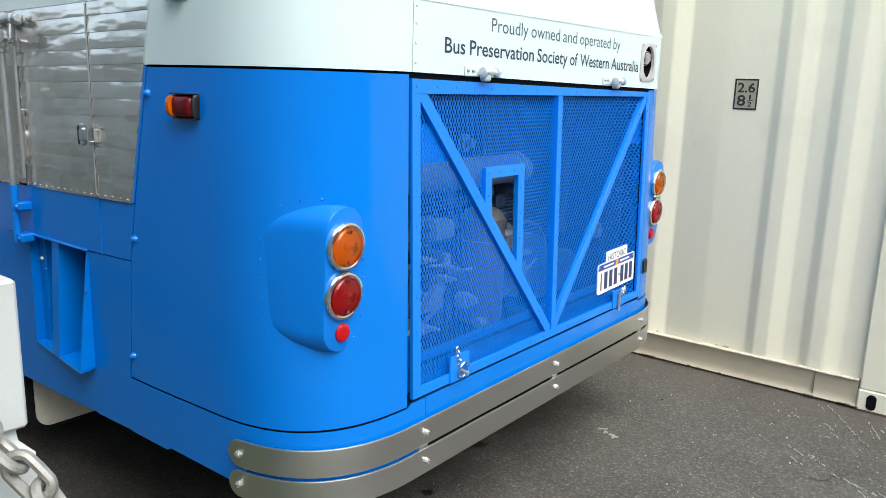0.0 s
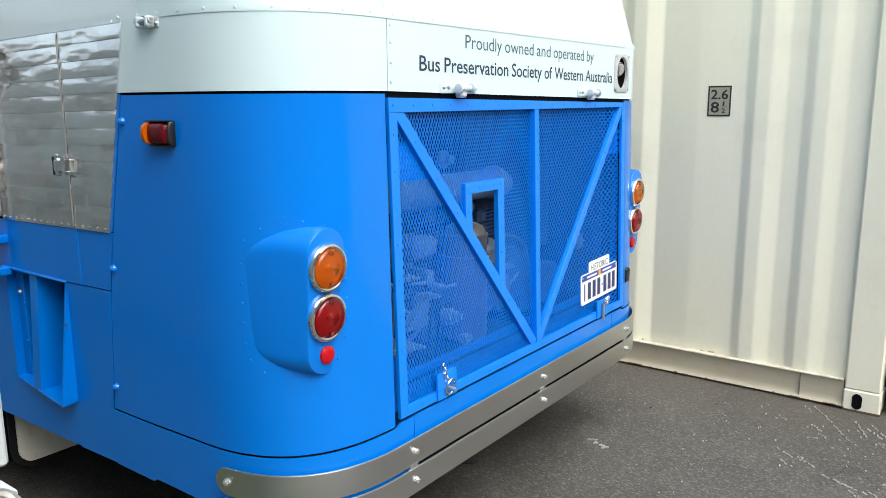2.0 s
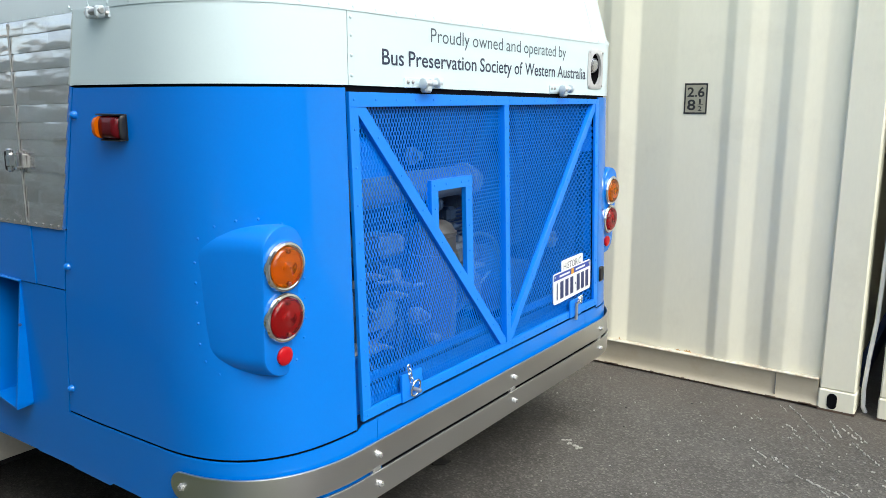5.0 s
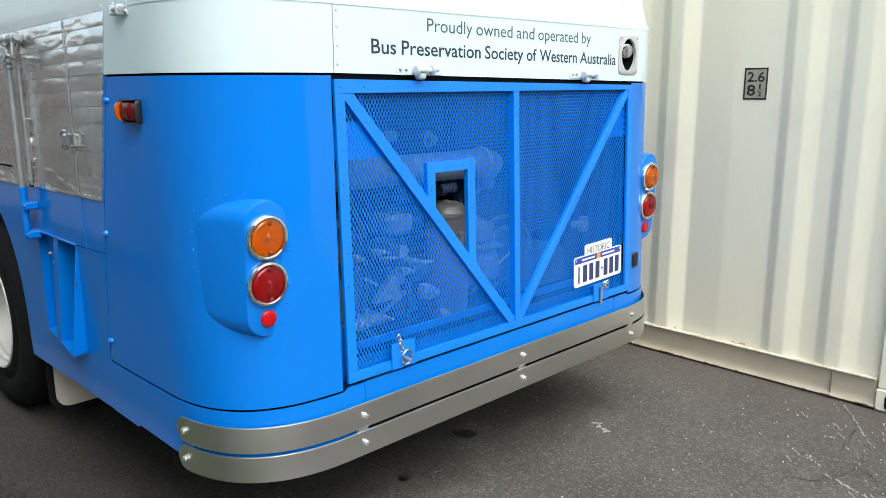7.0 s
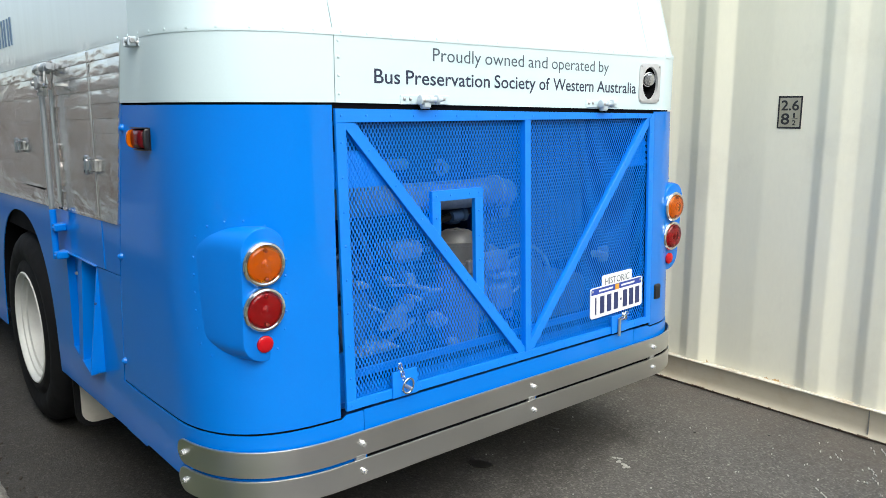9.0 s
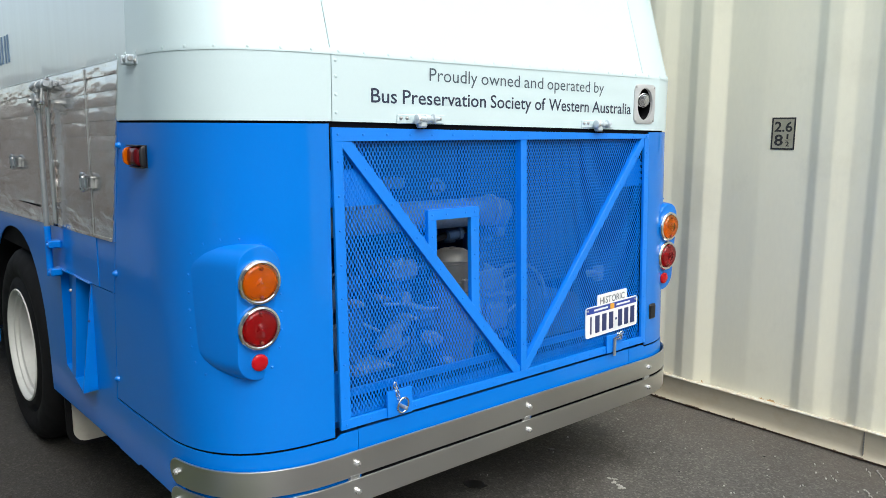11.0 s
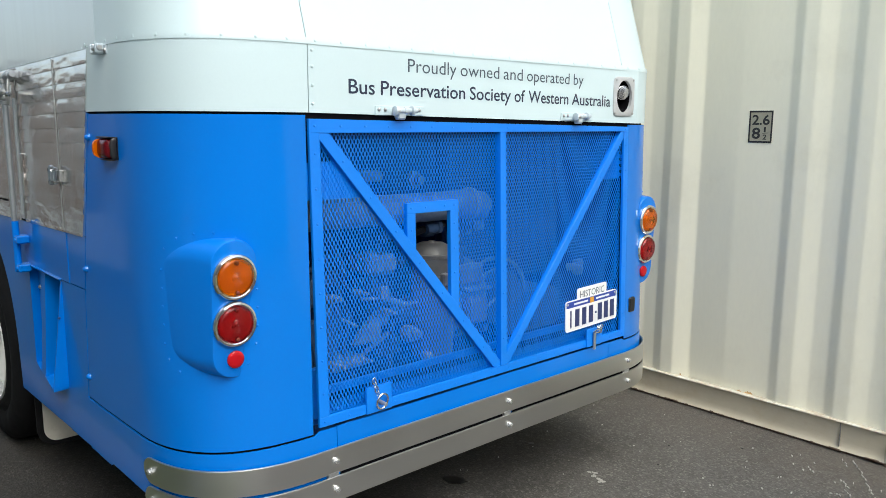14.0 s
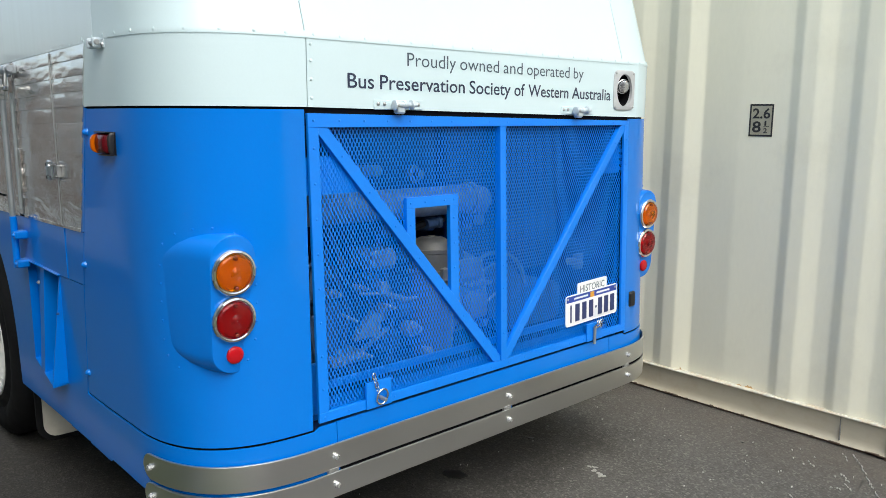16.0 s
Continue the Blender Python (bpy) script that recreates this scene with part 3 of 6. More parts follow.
def build_container(x_end, wall, z0, length):
    """x_end: the near end; wall: y of the outer face of posts and rails; the box runs towards -x (or +x for a negative length)."""
    sgn = -1 if length > 0 else 1
    span = abs(length)
    far = wall + 2.44
    box = thing("shipping_container", (x_end + sgn * span / 2, wall + 1.22, z0), "cream-painted corrugated steel shipping container on asphalt", "container", "containers by the bus")
    top = z0 + 2.59

    def xs(a, b):
        p, q = x_end + sgn * a, x_end + sgn * b
        return min(p, q), max(p, q)

    for along in (0.0, span - 0.178):
        for y0 in (wall, far - 0.15):
            x0, x1 = xs(along, along + 0.178)
            part("corner_post", Shape().box(x0 + 0.004, x1 - 0.004, y0 + 0.004, y0 + 0.146, z0 + 0.118, top - 0.118, 0.008), CREAM, box)
            for z in (z0, top - 0.118):
                cast = Shape().box(x0, x1, y0, y0 + 0.162, z, z + 0.118, 0.007)
                ob = part("corner_casting", cast, CREAM, box)
                if z == z0 and y0 == wall:
                    # black plug on the face, coloured as the hole's shaded inside
                    hole = Shape()
                    ring = []
                    cx, cz = (x0 + x1) / 2 + sgn * 0.020, z + 0.058
                    for k in range(20):
                        a = 2 * math.pi * k / 20
                        ring.append((cx + 0.024 * math.cos(a), cz + (0.018 if math.sin(a) >= 0 else -0.018) + 0.024 * math.sin(a)))
                    hole.loft([[(p, y0 - 0.003, q) for p, q in ring], [(p, y0 + 0.001, q) for p, q in ring]])
                    part("casting_hole_shade", hole, BLACK, ob)
                    part("rust_edge", Shape().box(x0 - 0.002, x1 + 0.002, y0 - 0.002, y0 + 0.08, z - 0.004, z + 0.012, 0.003), RUST, ob)
    for y0 in (wall + 0.006, far - 0.056):
        x0, x1 = xs(0.180, span - 0.180)
        way = 1 if y0 < wall + 0.1 else -1
        base = y0 if way > 0 else y0 + 0.05
        prof = [(0.0, 0.158), (0.004, 0.150), (0.013, 0.060), (0.012, 0.036), (0.002, 0.022), (-0.004, 0.016), (0.05, 0.016), (0.05, 0.158)]
        rail = part("bottom_rail", Shape().loft([[(x, base + way * d, z0 + h) for d, h in prof] for x in (x0, x1)]), RAILTAN, box)
        part("top_rail", Shape().box(x0, x1, y0, y0 + 0.05, top - 0.10, top, 0.006), CREAM, box)
        part("rail_lip", Shape().box(x0, x1, y0 - 0.010, y0 + 0.03, z0 + 0.158, z0 + 0.168, 0.003), LIPPAINT, rail)
        part("rust_lip", Shape().box(x0, x1, y0 + 0.003, y0 + 0.03, z0 + 0.004, z0 + 0.0155, 0.002), RUST, rail)
        if way > 0:
            random.seed(int(abs(x_end) * 100))
            for k in range(26):
                w = random.uniform(0.008, 0.06)
                c = x0 + random.random() * min(2.2, x1 - x0) if sgn > 0 else x1 - random.random() * min(2.2, x1 - x0)
                part("rust_chip", Shape().box(c, c + w, y0 - 0.0075, y0 + 0.004, z0 + 0.010, z0 + 0.0155 + random.uniform(0.001, 0.005), 0.002), RUST, rail)
        if y0 < wall + 0.1:
            p0, p1 = xs(0.392, 0.396)
            part("rail_seam", Shape().box(p0, p1, y0 + 0.0015, y0 + 0.016, z0 + 0.03, z0 + 0.156), CONCRETE, rail)
    # corrugated sides: flats out and in, joined by slopes
    for y0, way in ((wall + 0.012, 1), (far - 0.012, -1)):
        deep = 0.020
        bends = [(0.172, deep)]
        u = 0.494
        while u < span - 0.6:
            bends += [(u - 0.208, deep), (u - 0.126, 0.0), (u - 0.053, 0.0), (u, deep)]
            if abs(u - 0.785) < 0.01:
                # a wide flat panel, then a gentle slope into the next fold
                bends += [(1.046, deep), (1.265, deep + 0.014), (1.356, 0.0), (1.434, 0.0), (1.494, deep)]
                u = 1.494
            u += 0.291
        bends += [(span - 0.172, deep)]
        prof = [bends[0]]
        for (u0, d0), (u1, d1), (u2, d2) in zip(bends, bends[1:], bends[2:]):
            for f in (0.013, 0.005):
                prof.append((u1 - f, d1 + (d0 - d1) * f / (u1 - u0)))
            for f in (0.005, 0.013):
                prof.append((u1 + f, d1 + (d2 - d1) * f / (u2 - u1)))
        prof.append(bends[-1])
        zs = [z0 + 0.160, z0 + 0.9, z0 + 1.7, top - 0.09]
        outer = [[(x_end + sgn * u, y0 + way * d, z) for u, d in prof] for z in zs]
        inner = [[(x_end + sgn * u, y0 + way * (d + 0.004), z) for u, d in prof] for z in zs]
        part("corrugated_wall", Shape().shell(outer, inner), CREAM, box, sharp=80)
    x0, x1 = xs(0.02, span - 0.02)
    part("roof", Shape().box(x0, x1, wall + 0.02, far - 0.02, top - 0.03, top - 0.005, 0.004), CREAM, box)
    part("floor_frame", Shape().box(x0, x1, wall + 0.06, far - 0.06, z0 + 0.03, z0 + 0.15), BAY, box)
    for u0, u1 in ((0.06, 0.10), (span - 0.10, span - 0.06)):
        e0, e1 = xs(u0, u1)
        part("end_wall", Shape().box(e0, e1, wall + 0.15, far - 0.15, z0 + 0.12, top - 0.10, 0.004), CREAM, box)
    return box




def stain(s, x, y, z, w, h):
    """A thin run of rust that fades out upwards in a ragged edge."""
    top = [(x + w * (k / 8 - 0.5), z + h * (1 - abs(k / 4 - 1) ** 1.5) * random.uniform(0.35, 1.0)) for k in range(9)]
    s.add([(p, y, q) for p, q in top] + [(p, y, z - 0.001) for p, q in top], [(k, k + 1, 10 + k, 9 + k) for k in range(8)])


CONT_Y, CONT_Z = 1.855, 0.03
container = build_container(1.041, CONT_Y, CONT_Z, 6.06)
build_container(1.140, CONT_Y + 0.02, CONT_Z, -6.06)


def build_mark():
    x0, z1, w, h = 0.050, 1.727, 0.126, 0.166
    y = CONT_Y + 0.012 + 0.020 - 0.0015
    put = lambda a, b, c: (x0 + a, y - c, z1 - h + b)
    s = Shape()
    ring = [(0, 0), (w, 0), (w, h), (0, h)]
    s.loft([[put(a, b, 0.0005) for a, b in ring], [put(a, b, -0.001) for a, b in ring]])
    mark = part("height_mark", s, MARKTAN, container, "tan height mark with black border and figures")
    for a0, a1, b0, b1 in ((0, w, 0, 0.009), (0, w, h - 0.009, h), (0, 0.008, 0.009, h - 0.009), (w - 0.008, w, 0.009, h - 0.009)):
        e = Shape()
        e.loft([[put(a, b, 0.0012) for a, b in ((a0, b0), (a1, b0), (a1, b1), (a0, b1))], [put(a, b, 0.0002) for a, b in ((a0, b0), (a1, b0), (a1, b1), (a0, b1))]])
        part("mark_border", e, MARKINK, mark)
    for text, a, b, wd, ht in (("2.6", 0.016, 0.094, 0.094, 0.052), ("8", 0.018, 0.022, 0.046, 0.058), ("1", 0.082, 0.056, 0.010, 0.026), ("2", 0.078, 0.018, 0.020, 0.026)):
        lettering("mark_figure", text, wd, ht, lambda u, v, o, a=a, b=b: put(a + u, b + v, 0.0012), MARKINK, mark, offset=0.02)
    e = Shape()
    ring = [(0.074, 0.048), (0.106, 0.050), (0.106, 0.053), (0.074, 0.051)]
    e.loft([[put(a, b, 0.0012) for a, b in ring], [put(a, b, 0.0002) for a, b in ring]])
    part("fraction_line", e, MARKINK, mark)


build_mark()
random.seed(8)
run = Shape()
for x, w, h in ((0.155, 0.05, 0.02), (0.10, 0.03, 0.012), (0.40, 0.04, 0.010), (0.62, 0.05, 0.012), (-0.27, 0.03, 0.02), (-0.36, 0.02, 0.03)):
    stain(run, x, CONT_Y + 0.0295, CONT_Z + 0.168, w, h)
part("rust_stains", run, STAIN, container, "orange rust stains along the rail", kind="stuff")

cable = Shape().tube([(1.080, 1.955, 0.03), (1.068, 1.945, 0.06), (1.064, 1.94, 0.16), (1.072, 1.94, 0.32), (1.090, 1.945, 0.53), (1.098, 1.95, 0.9), (1.10, 1.96, 1.6), (1.09, 1.98, 2.3), (1.06, 2.0, 2.6), (1.0, 2.05, 2.632)], 0.011, 10)
tagged(part("cable", cable, PLATEWHITE, None), "white cable hanging in the gap between two containers", "cable")

# ---- the bus ----
W, TURN_R = 1.22, 0.335
# the corner bends gently at both ends and more in the middle; as wide across as a plain arc of TURN_R
bend_u = np.linspace(0, 1, 801)
bend_t = math.pi / 2 * (bend_u - 0.45 * np.sin(2 * math.pi * bend_u) / (2 * math.pi))
mid_t = (bend_t[1:] + bend_t[:-1]) / 2
bend_c = np.concatenate([[0], np.cumsum(np.cos(mid_t))]) / 800
bend_s = np.concatenate([[0], np.cumsum(np.sin(mid_t))]) / 800
ARC = (math.sqrt(2) - 1) * TURN_R / ((bend_c[-1] - bend_c[400] + bend_s[400]) / math.sqrt(2))
R = float(bend_c[-1] * ARC)
FLAT = W - R
BUS = thing("bus", (-3.0, 0, 0), "blue and white vintage bus with rear engine grille, parked", "bus")


def rear_x(z):
    """The rear face leans out towards its foot and forward above the white band."""
    return 0.03 * max(0.0, 1.668 - z) - 0.31 * max(0.0, z - 1.892)


def edge_x(z):
    """The seam in front of the corner panels: nearly upright at its foot, slanting back higher up."""
    return float(np.interp(z, (0.655, 0.735, 1.036, 1.142, 1.276, 1.673, 1.885), (-0.866, -0.853, -0.824, -0.806, -0.775, -0.674, -0.622)))


def around(s, z, off=0.0):
    """A point of the body's outline: s metres from the middle of the rear (negative towards the near side), and the way out."""
    m, a, x0 = (-1 if s < 0 else 1), abs(s), rear_x(z)
    if a <= FLAT:
        p, n = Vector((x0, a, z)), Vector((1, 0, 0))
    elif a <= FLAT + ARC:
        u = (a - FLAT) / ARC
        t = float(np.interp(u, bend_u, bend_t))
        n = Vector((math.cos(t), math.sin(t), 0))
        p = Vector((x0 - ARC * float(np.interp(u, bend_u, bend_s)), FLAT + ARC * float(np.interp(u, bend_u, bend_c)), z))
    else:
        p, n = Vector((x0 - R - (a - FLAT - ARC), W, z)), Vector((0, 1, 0))
    p += n * off
    return Vector((p.x, m * p.y, p.z)), Vector((n.x, m * n.y, 0))


def s_at(x, z):
    return FLAT + ARC + rear_x(z) - R - x


def sheet(name, low, high, span, mat, cols=26, rows=6, thick=0.004, off=0.0, label="", parent=None):
    """A bent panel between two places on the outline; low and high give its edges' heights, or are plain numbers."""
    lo = low if callable(low) else (lambda s: low)
    hi = high if callable(high) else (lambda s: high)
    outer, inner = [], []
    for i in range(rows + 1):
        f = i / rows
        mid = lo(0.0) + (hi(0.0) - lo(0.0)) * f
        a, b = span(mid)
        ss = [a + (b - a) * j / (cols - 1) for j in range(cols)]
        outer.append([around(s, lo(s) + (hi(s) - lo(s)) * f, off)[0] for s in ss])
        inner.append([around(s, lo(s) + (hi(s) - lo(s)) * f, off - thick)[0] for s in ss])
    return part(name, Shape().shell(outer, inner), mat, parent or BUS, label)


def seam_z(s):
    """The seam above the skirt rises a little from the sides to the rear."""
    f = min(1.0, max(0.0, (abs(s) - 0.9) / 0.9))
    return 0.671 - 0.021 * f


def steps(a, b, n):
    return [a + (b - a) * i / n for i in range(n + 1)]


for m in (-1, 1):
    sheet("corner_liner", 0.62, 1.72, lambda z: (m * 0.815, m * (s_at(edge_x(z), z) + 0.05)), BLACK, 30, 4, 0.004, -0.014)
    corner = sheet("corner_panel", lambda s: seam_z(s) + 0.004, 1.676 if m < 0 else 1.650, lambda z: (m * (0.811 + 0.014 * (1.676 - z) if m < 0 else 0.862), m * s_at(edge_x(z) + 0.003, z)), BLUE, 34, 16, 0.006, 0.0,
                   "glossy blue rounded corner panel")
    sheet("white_corner_panel", 1.6835 if m < 0 else 1.657, 1.886, lambda z: (m * (0.8015 if m < 0 else 0.9235), m * s_at(edge_x(z), z)), WHITE, 34, 4, 0.005, 0.002, "white rounded corner panel")
    sheet("upper_corner_panel", 1.892, 2.75, lambda z: (m * 0.8015, m * s_at(-0.56, z)), WHITE, 34, 10, 0.005, -0.001, "white rounded upper corner panel")
    # hinge studs along the slanted seam
    studs = [Shape().dome(around(m * (s_at(edge_x(z), z) - 0.02), z)[0], around(m * 2.0, z)[1], 0.013, 0.016, 10) for z in (1.60, 1.14, 0.735)]
    for st in studs:
        part("seam_stud", st, BLUE, corner)
for m in (-1, 1):
    sheet("side_skirt", lambda s: 0.453 if abs(s) > s_at(-0.645, 0.46) else 0.465, lambda s: 0.679 if -0.807 < s < 0.860 else seam_z(s) - 0.004, lambda z: (m * 0.738, m * s_at(-0.868, z)), BLUE, 60, 5, 0.006, 0.002, "glossy blue lower skirt")
sheet("rear_skirt", 0.462, 0.680, lambda z: (-0.7355, 0.7355), BLUE, 20, 5, 0.006, 0.002, "glossy blue lower skirt")
LAMP_Y, LAMP_Z = 0.812, 1.772
white_rear = sheet("white_rear_panel", lambda s: 1.671 - 0.0155 * s, 1.886, lambda z: (-0.7985, 0.70), WHITE, 12, 4, 0.005, 0.002, "white panel with society lettering")
ring = []
panel = [(0.70, 1.6602), (0.921, 1.657), (0.921, 1.886), (0.70, 1.886)]
for (y0, z0), (y1, z1) in zip(panel, panel[1:] + panel[:1]):
    ring += [(y0 + (y1 - y0) * k / 8, z0 + (z1 - z0) * k / 8) for k in range(8)]
hole = []
for y, z in ring:
    t = math.atan2(z - LAMP_Z, y - LAMP_Y)
    hole.append((LAMP_Y + 0.0605 * math.cos(t), LAMP_Z + 0.073 * math.sin(t)))
part("lamp_panel", Shape().loft([[(-0.003, y, z) for y, z in hole], [(-0.003, y, z) for y, z in ring], [(0.002, y, z) for y, z in ring], [(0.002, y, z) for y, z in hole], [(-0.003, y, z) for y, z in hole]], cap0=False, cap1=False), WHITE, BUS)
sheet("upper_rear_panel", 1.892, 2.75, lambda z: (-0.7985, 0.7985), WHITE, 12, 10, 0.005, -0.001, "white raked upper rear panel")
sheet("joint_strip", 1.884, 1.905, lambda z: (-s_at(-0.52, 1.892), s_at(-0.52, 1.892)), WHITE, 80, 4, 0.0025, 0.004, "white joint strip with rivets")
part("gap_beam", Shape().box(-0.10, -0.0085, -0.86, 0.90, 1.628, 1.69, 0.004), BLACK, BUS)
sheet("upper_liner", 1.90, 2.70, lambda z: (-s_at(-0.55, z), s_at(-0.55, z)), BLACK, 60, 6, 0.004, -0.02)


def rivets(name, places, r, h, mat, parent):
    s = Shape()
    for p, n in places:
        s.dome(p, n, r, h, 7)
    return part(name, s, mat, parent, kind="stuff")


rivets("strip_rivets", [around(s, 1.895, 0.004) for s in steps(-1.72, 1.5, 34)], 0.0055, 0.0022, WHITE, BUS)
rivets("panel_rivets", [around(-0.785, z, 0.002) for z in (1.71, 1.765, 1.82, 1.868)], 0.006, 0.004, WHITE, BUS)

# roof and far body close the coach above and ahead
roof_rows = [(2.75, 0.0), (2.86, 0.03), (2.94, 0.10), (2.985, 0.22), (3.01, 0.45), (3.02, 0.8)]
rings = []
for z, inset in roof_rows:
    x_back = rear_x(2.75) - inset
    ring = []
    for k in range(48):
        a = 2 * math.pi * k / 48
        e = 0.28
        cx, cy = math.copysign(abs(math.cos(a)) ** e, math.cos(a)), math.copysign(abs(math.sin(a)) ** e, math.sin(a))
        xm, xh = (x_back - 8.2 + inset) / 2, (x_back + 8.2 - inset) / 2
        ring.append((xm + xh * cx, (1.225 - inset) * cy, z))
    rings.append(ring)
part("roof", Shape().loft(rings), WHITE, BUS, "plain white curved roof")
part("front_wall", Shape().box(-8.2, -8.15, -1.21, 1.21, 0.45, 2.76, 0.02), WHITE, BUS)


def drop(x):
    """The coach sits a little nose down: how far a side line lies below its height at the rear."""
    return 0.022 * min(0.0, x + 0.6)


ARCH_X, ARCH_Z, ARCH_RX, ARCH_RZ, ARCH_E = -2.385, 0.50, 0.575, 0.69, 2.3


def side_bottom(x):
    d = (x - ARCH_X) / ARCH_RX
    base = 0.464 + drop(x)
    if abs(d) < 1:
        return max(base, ARCH_Z + ARCH_RZ * (1 - abs(d) ** ARCH_E) ** (1 / ARCH_E) + drop(x))
    return base


def side_panel(name, m, x0, x1, low, high, mat, label="", n=8, off=0.0, thick=0.005):
    """An upright panel on the side m between two x, with the heights low(x) and high(x)."""
    xs = [x1 + (x0 - x1) * i / n for i in range(n + 1)]
    y = m * (W + off)
    outer = [[(x, y, low(x) + (high(x) - low(x)) * k / 3) for x in xs] for k in range(4)]
    inner = [[(x, y - m * thick, low(x) + (high(x) - low(x)) * k / 3) for x in xs] for k in range(4)]
    return part(name, Shape().shell(outer, inner), mat, BUS, label)


def slant_panel(name, m, zs, x_of, x1, mat, label=""):
    y = m * W
    cols = 5
    outer, inner = [], []
    for z in zs:
        a = x_of(z) - 0.003
        e = x1(z) if callable(x1) else x1
        xs = [a + (e - a) * j / (cols - 1) for j in range(cols)]
        outer.append([(x, y, z + drop(x)) for x in xs])
        inner.append([(x, y - m * 0.005, z + drop(x)) for x in xs])
    return part(name, Shape().shell(outer, inner), mat, BUS, label)


lvl = lambda z: (lambda x: z + drop(x))
for m in (-1, 1):
    # below the aluminium: a strip, a flap, and panels down to the sill
    slant_panel("waist_strip", m, steps(1.067, 1.256, 3), edge_x, -0.988, BLUE)
    side_panel("access_flap", m, -0.991, -1.70, lvl(1.067), lvl(1.256), BLUE, "blue access flap", off=0.003)
    slant_panel("rear_side_panel", m, steps(0.460, 1.063, 6), lambda z: edge_x(z), -1.100, BLUE)
    side_panel("panel_above_vent", m, -1.100, -1.535, lambda x: 1.050, lvl(1.063), BLUE)
    side_panel("panel_below_vent", m, -1.100, -1.535, lvl(0.463), lambda x: 0.622, BLUE)
    side_panel("panel_by_wheel", m, -1.535, -1.705, side_bottom, lvl(1.063), BLUE, n=10)
    side_panel("wheel_panel", m, -1.705, -3.2, side_bottom, lambda x: 1.256 + drop(x), BLUE, "blue side panel with a wheel arch", n=64)
    side_panel("front_side_panel", m, -3.203, -8.15, side_bottom, lvl(1.256), BLUE, n=12)
    upper = side_panel("upper_side_panel", m, -0.562, -8.15, lambda x: 1.884 + drop(x), lambda x: 2.76, SIDEWHITE, "pale grey glossy upper side panel", n=12, off=-0.001)
    part("floor_side", Shape().box(-8.1, -0.9, m * 1.14, m * 1.205, 1.05, 1.25), BLACK, BUS)
# unseen underbody parts, added to keep daylight from under the bus
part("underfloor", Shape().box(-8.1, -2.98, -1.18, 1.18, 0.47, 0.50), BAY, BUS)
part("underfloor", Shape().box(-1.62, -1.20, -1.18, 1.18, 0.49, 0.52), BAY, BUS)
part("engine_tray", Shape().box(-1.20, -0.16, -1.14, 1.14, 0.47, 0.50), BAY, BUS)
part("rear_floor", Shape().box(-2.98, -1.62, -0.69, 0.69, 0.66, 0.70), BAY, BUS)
part("chassis_rail", Shape().box(-7.8, -0.3, -0.48, -0.40, 0.36, 0.52, 0.006), BAY, BUS)
part("chassis_rail", Shape().box(-7.8, -0.3, 0.40, 0.48, 0.36, 0.52, 0.006), BAY, BUS)
part("unseen_tank", Shape().box(-4.6, -3.3, -1.05, -0.5, 0.24, 0.48, 0.05), BAY, BUS)
part("unseen_tank", Shape().box(-4.6, -3.3, 0.5, 1.05, 0.24, 0.48, 0.05), BAY, BUS)
part("side_liner", Shape().box(-8.1, -0.63, -1.205, -1.195, 1.26, 2.7), BLACK, BUS)
part("side_liner", Shape().box(-8.1, -0.63, 1.195, 1.205, 1.26, 2.7), BLACK, BUS)
# black wheel boxes and linings carry the arches' shade in their colour
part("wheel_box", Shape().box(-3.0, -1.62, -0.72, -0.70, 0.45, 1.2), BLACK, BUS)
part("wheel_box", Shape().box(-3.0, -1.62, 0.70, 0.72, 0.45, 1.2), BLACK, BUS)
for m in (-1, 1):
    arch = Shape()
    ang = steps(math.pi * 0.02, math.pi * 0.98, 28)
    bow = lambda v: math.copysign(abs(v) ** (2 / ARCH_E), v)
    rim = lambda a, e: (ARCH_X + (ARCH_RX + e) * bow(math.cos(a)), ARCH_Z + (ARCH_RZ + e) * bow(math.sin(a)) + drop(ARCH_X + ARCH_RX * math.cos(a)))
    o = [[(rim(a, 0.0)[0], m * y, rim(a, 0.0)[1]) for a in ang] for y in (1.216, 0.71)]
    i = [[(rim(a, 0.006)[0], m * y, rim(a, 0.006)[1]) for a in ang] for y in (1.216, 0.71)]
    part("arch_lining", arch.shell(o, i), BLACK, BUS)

# aluminium siding: lapped slats in bays, on both sides
SLAT_Z = [1.2575, 1.337, 1.3855, 1.430, 1.4795, 1.5295, 1.583, 1.6355, 1.688, 1.737, 1.788, 1.840, 1.882]


def slat(m, x_of0, x_of1, z0, z1, tilt, n=22):
    """One lapped slat: its foot stands out, and its face bows and ripples a little along its length."""
    rows = []
    for f in (0.0, 0.05, 0.2, 0.4, 0.6, 0.8, 0.95, 1.0):
        z = z0 + (z1 - z0) * f
        row = []
        for j in range(n + 1):
            a, b = x_of0(z), x_of1(z)
            x = a + (b - a) * j / n
            bow = 0.0006 + 0.0013 * noise.noise(Vector((x * 4.5, z0 * 37.0, m))) + 0.0007 * noise.noise(Vector((x * 15.0, z0 * 61.0, m + 4.0)))
            sway = 0.0010 * noise.noise(Vector((x * 6.0, z0 * 23.0, m + 9.0)))
            row.append((x, m * (W + 0.002 + tilt * (1 - f) + bow * math.sin(math.pi * f) + sway * math.sin(2 * math.pi * f) * 0.5), z + drop(x)))
        rows.append(row)
    inner = [[(x, m * (W - 0.008), z) for x, y, z in r] for r in rows]
    return Shape().shell(rows, inner)


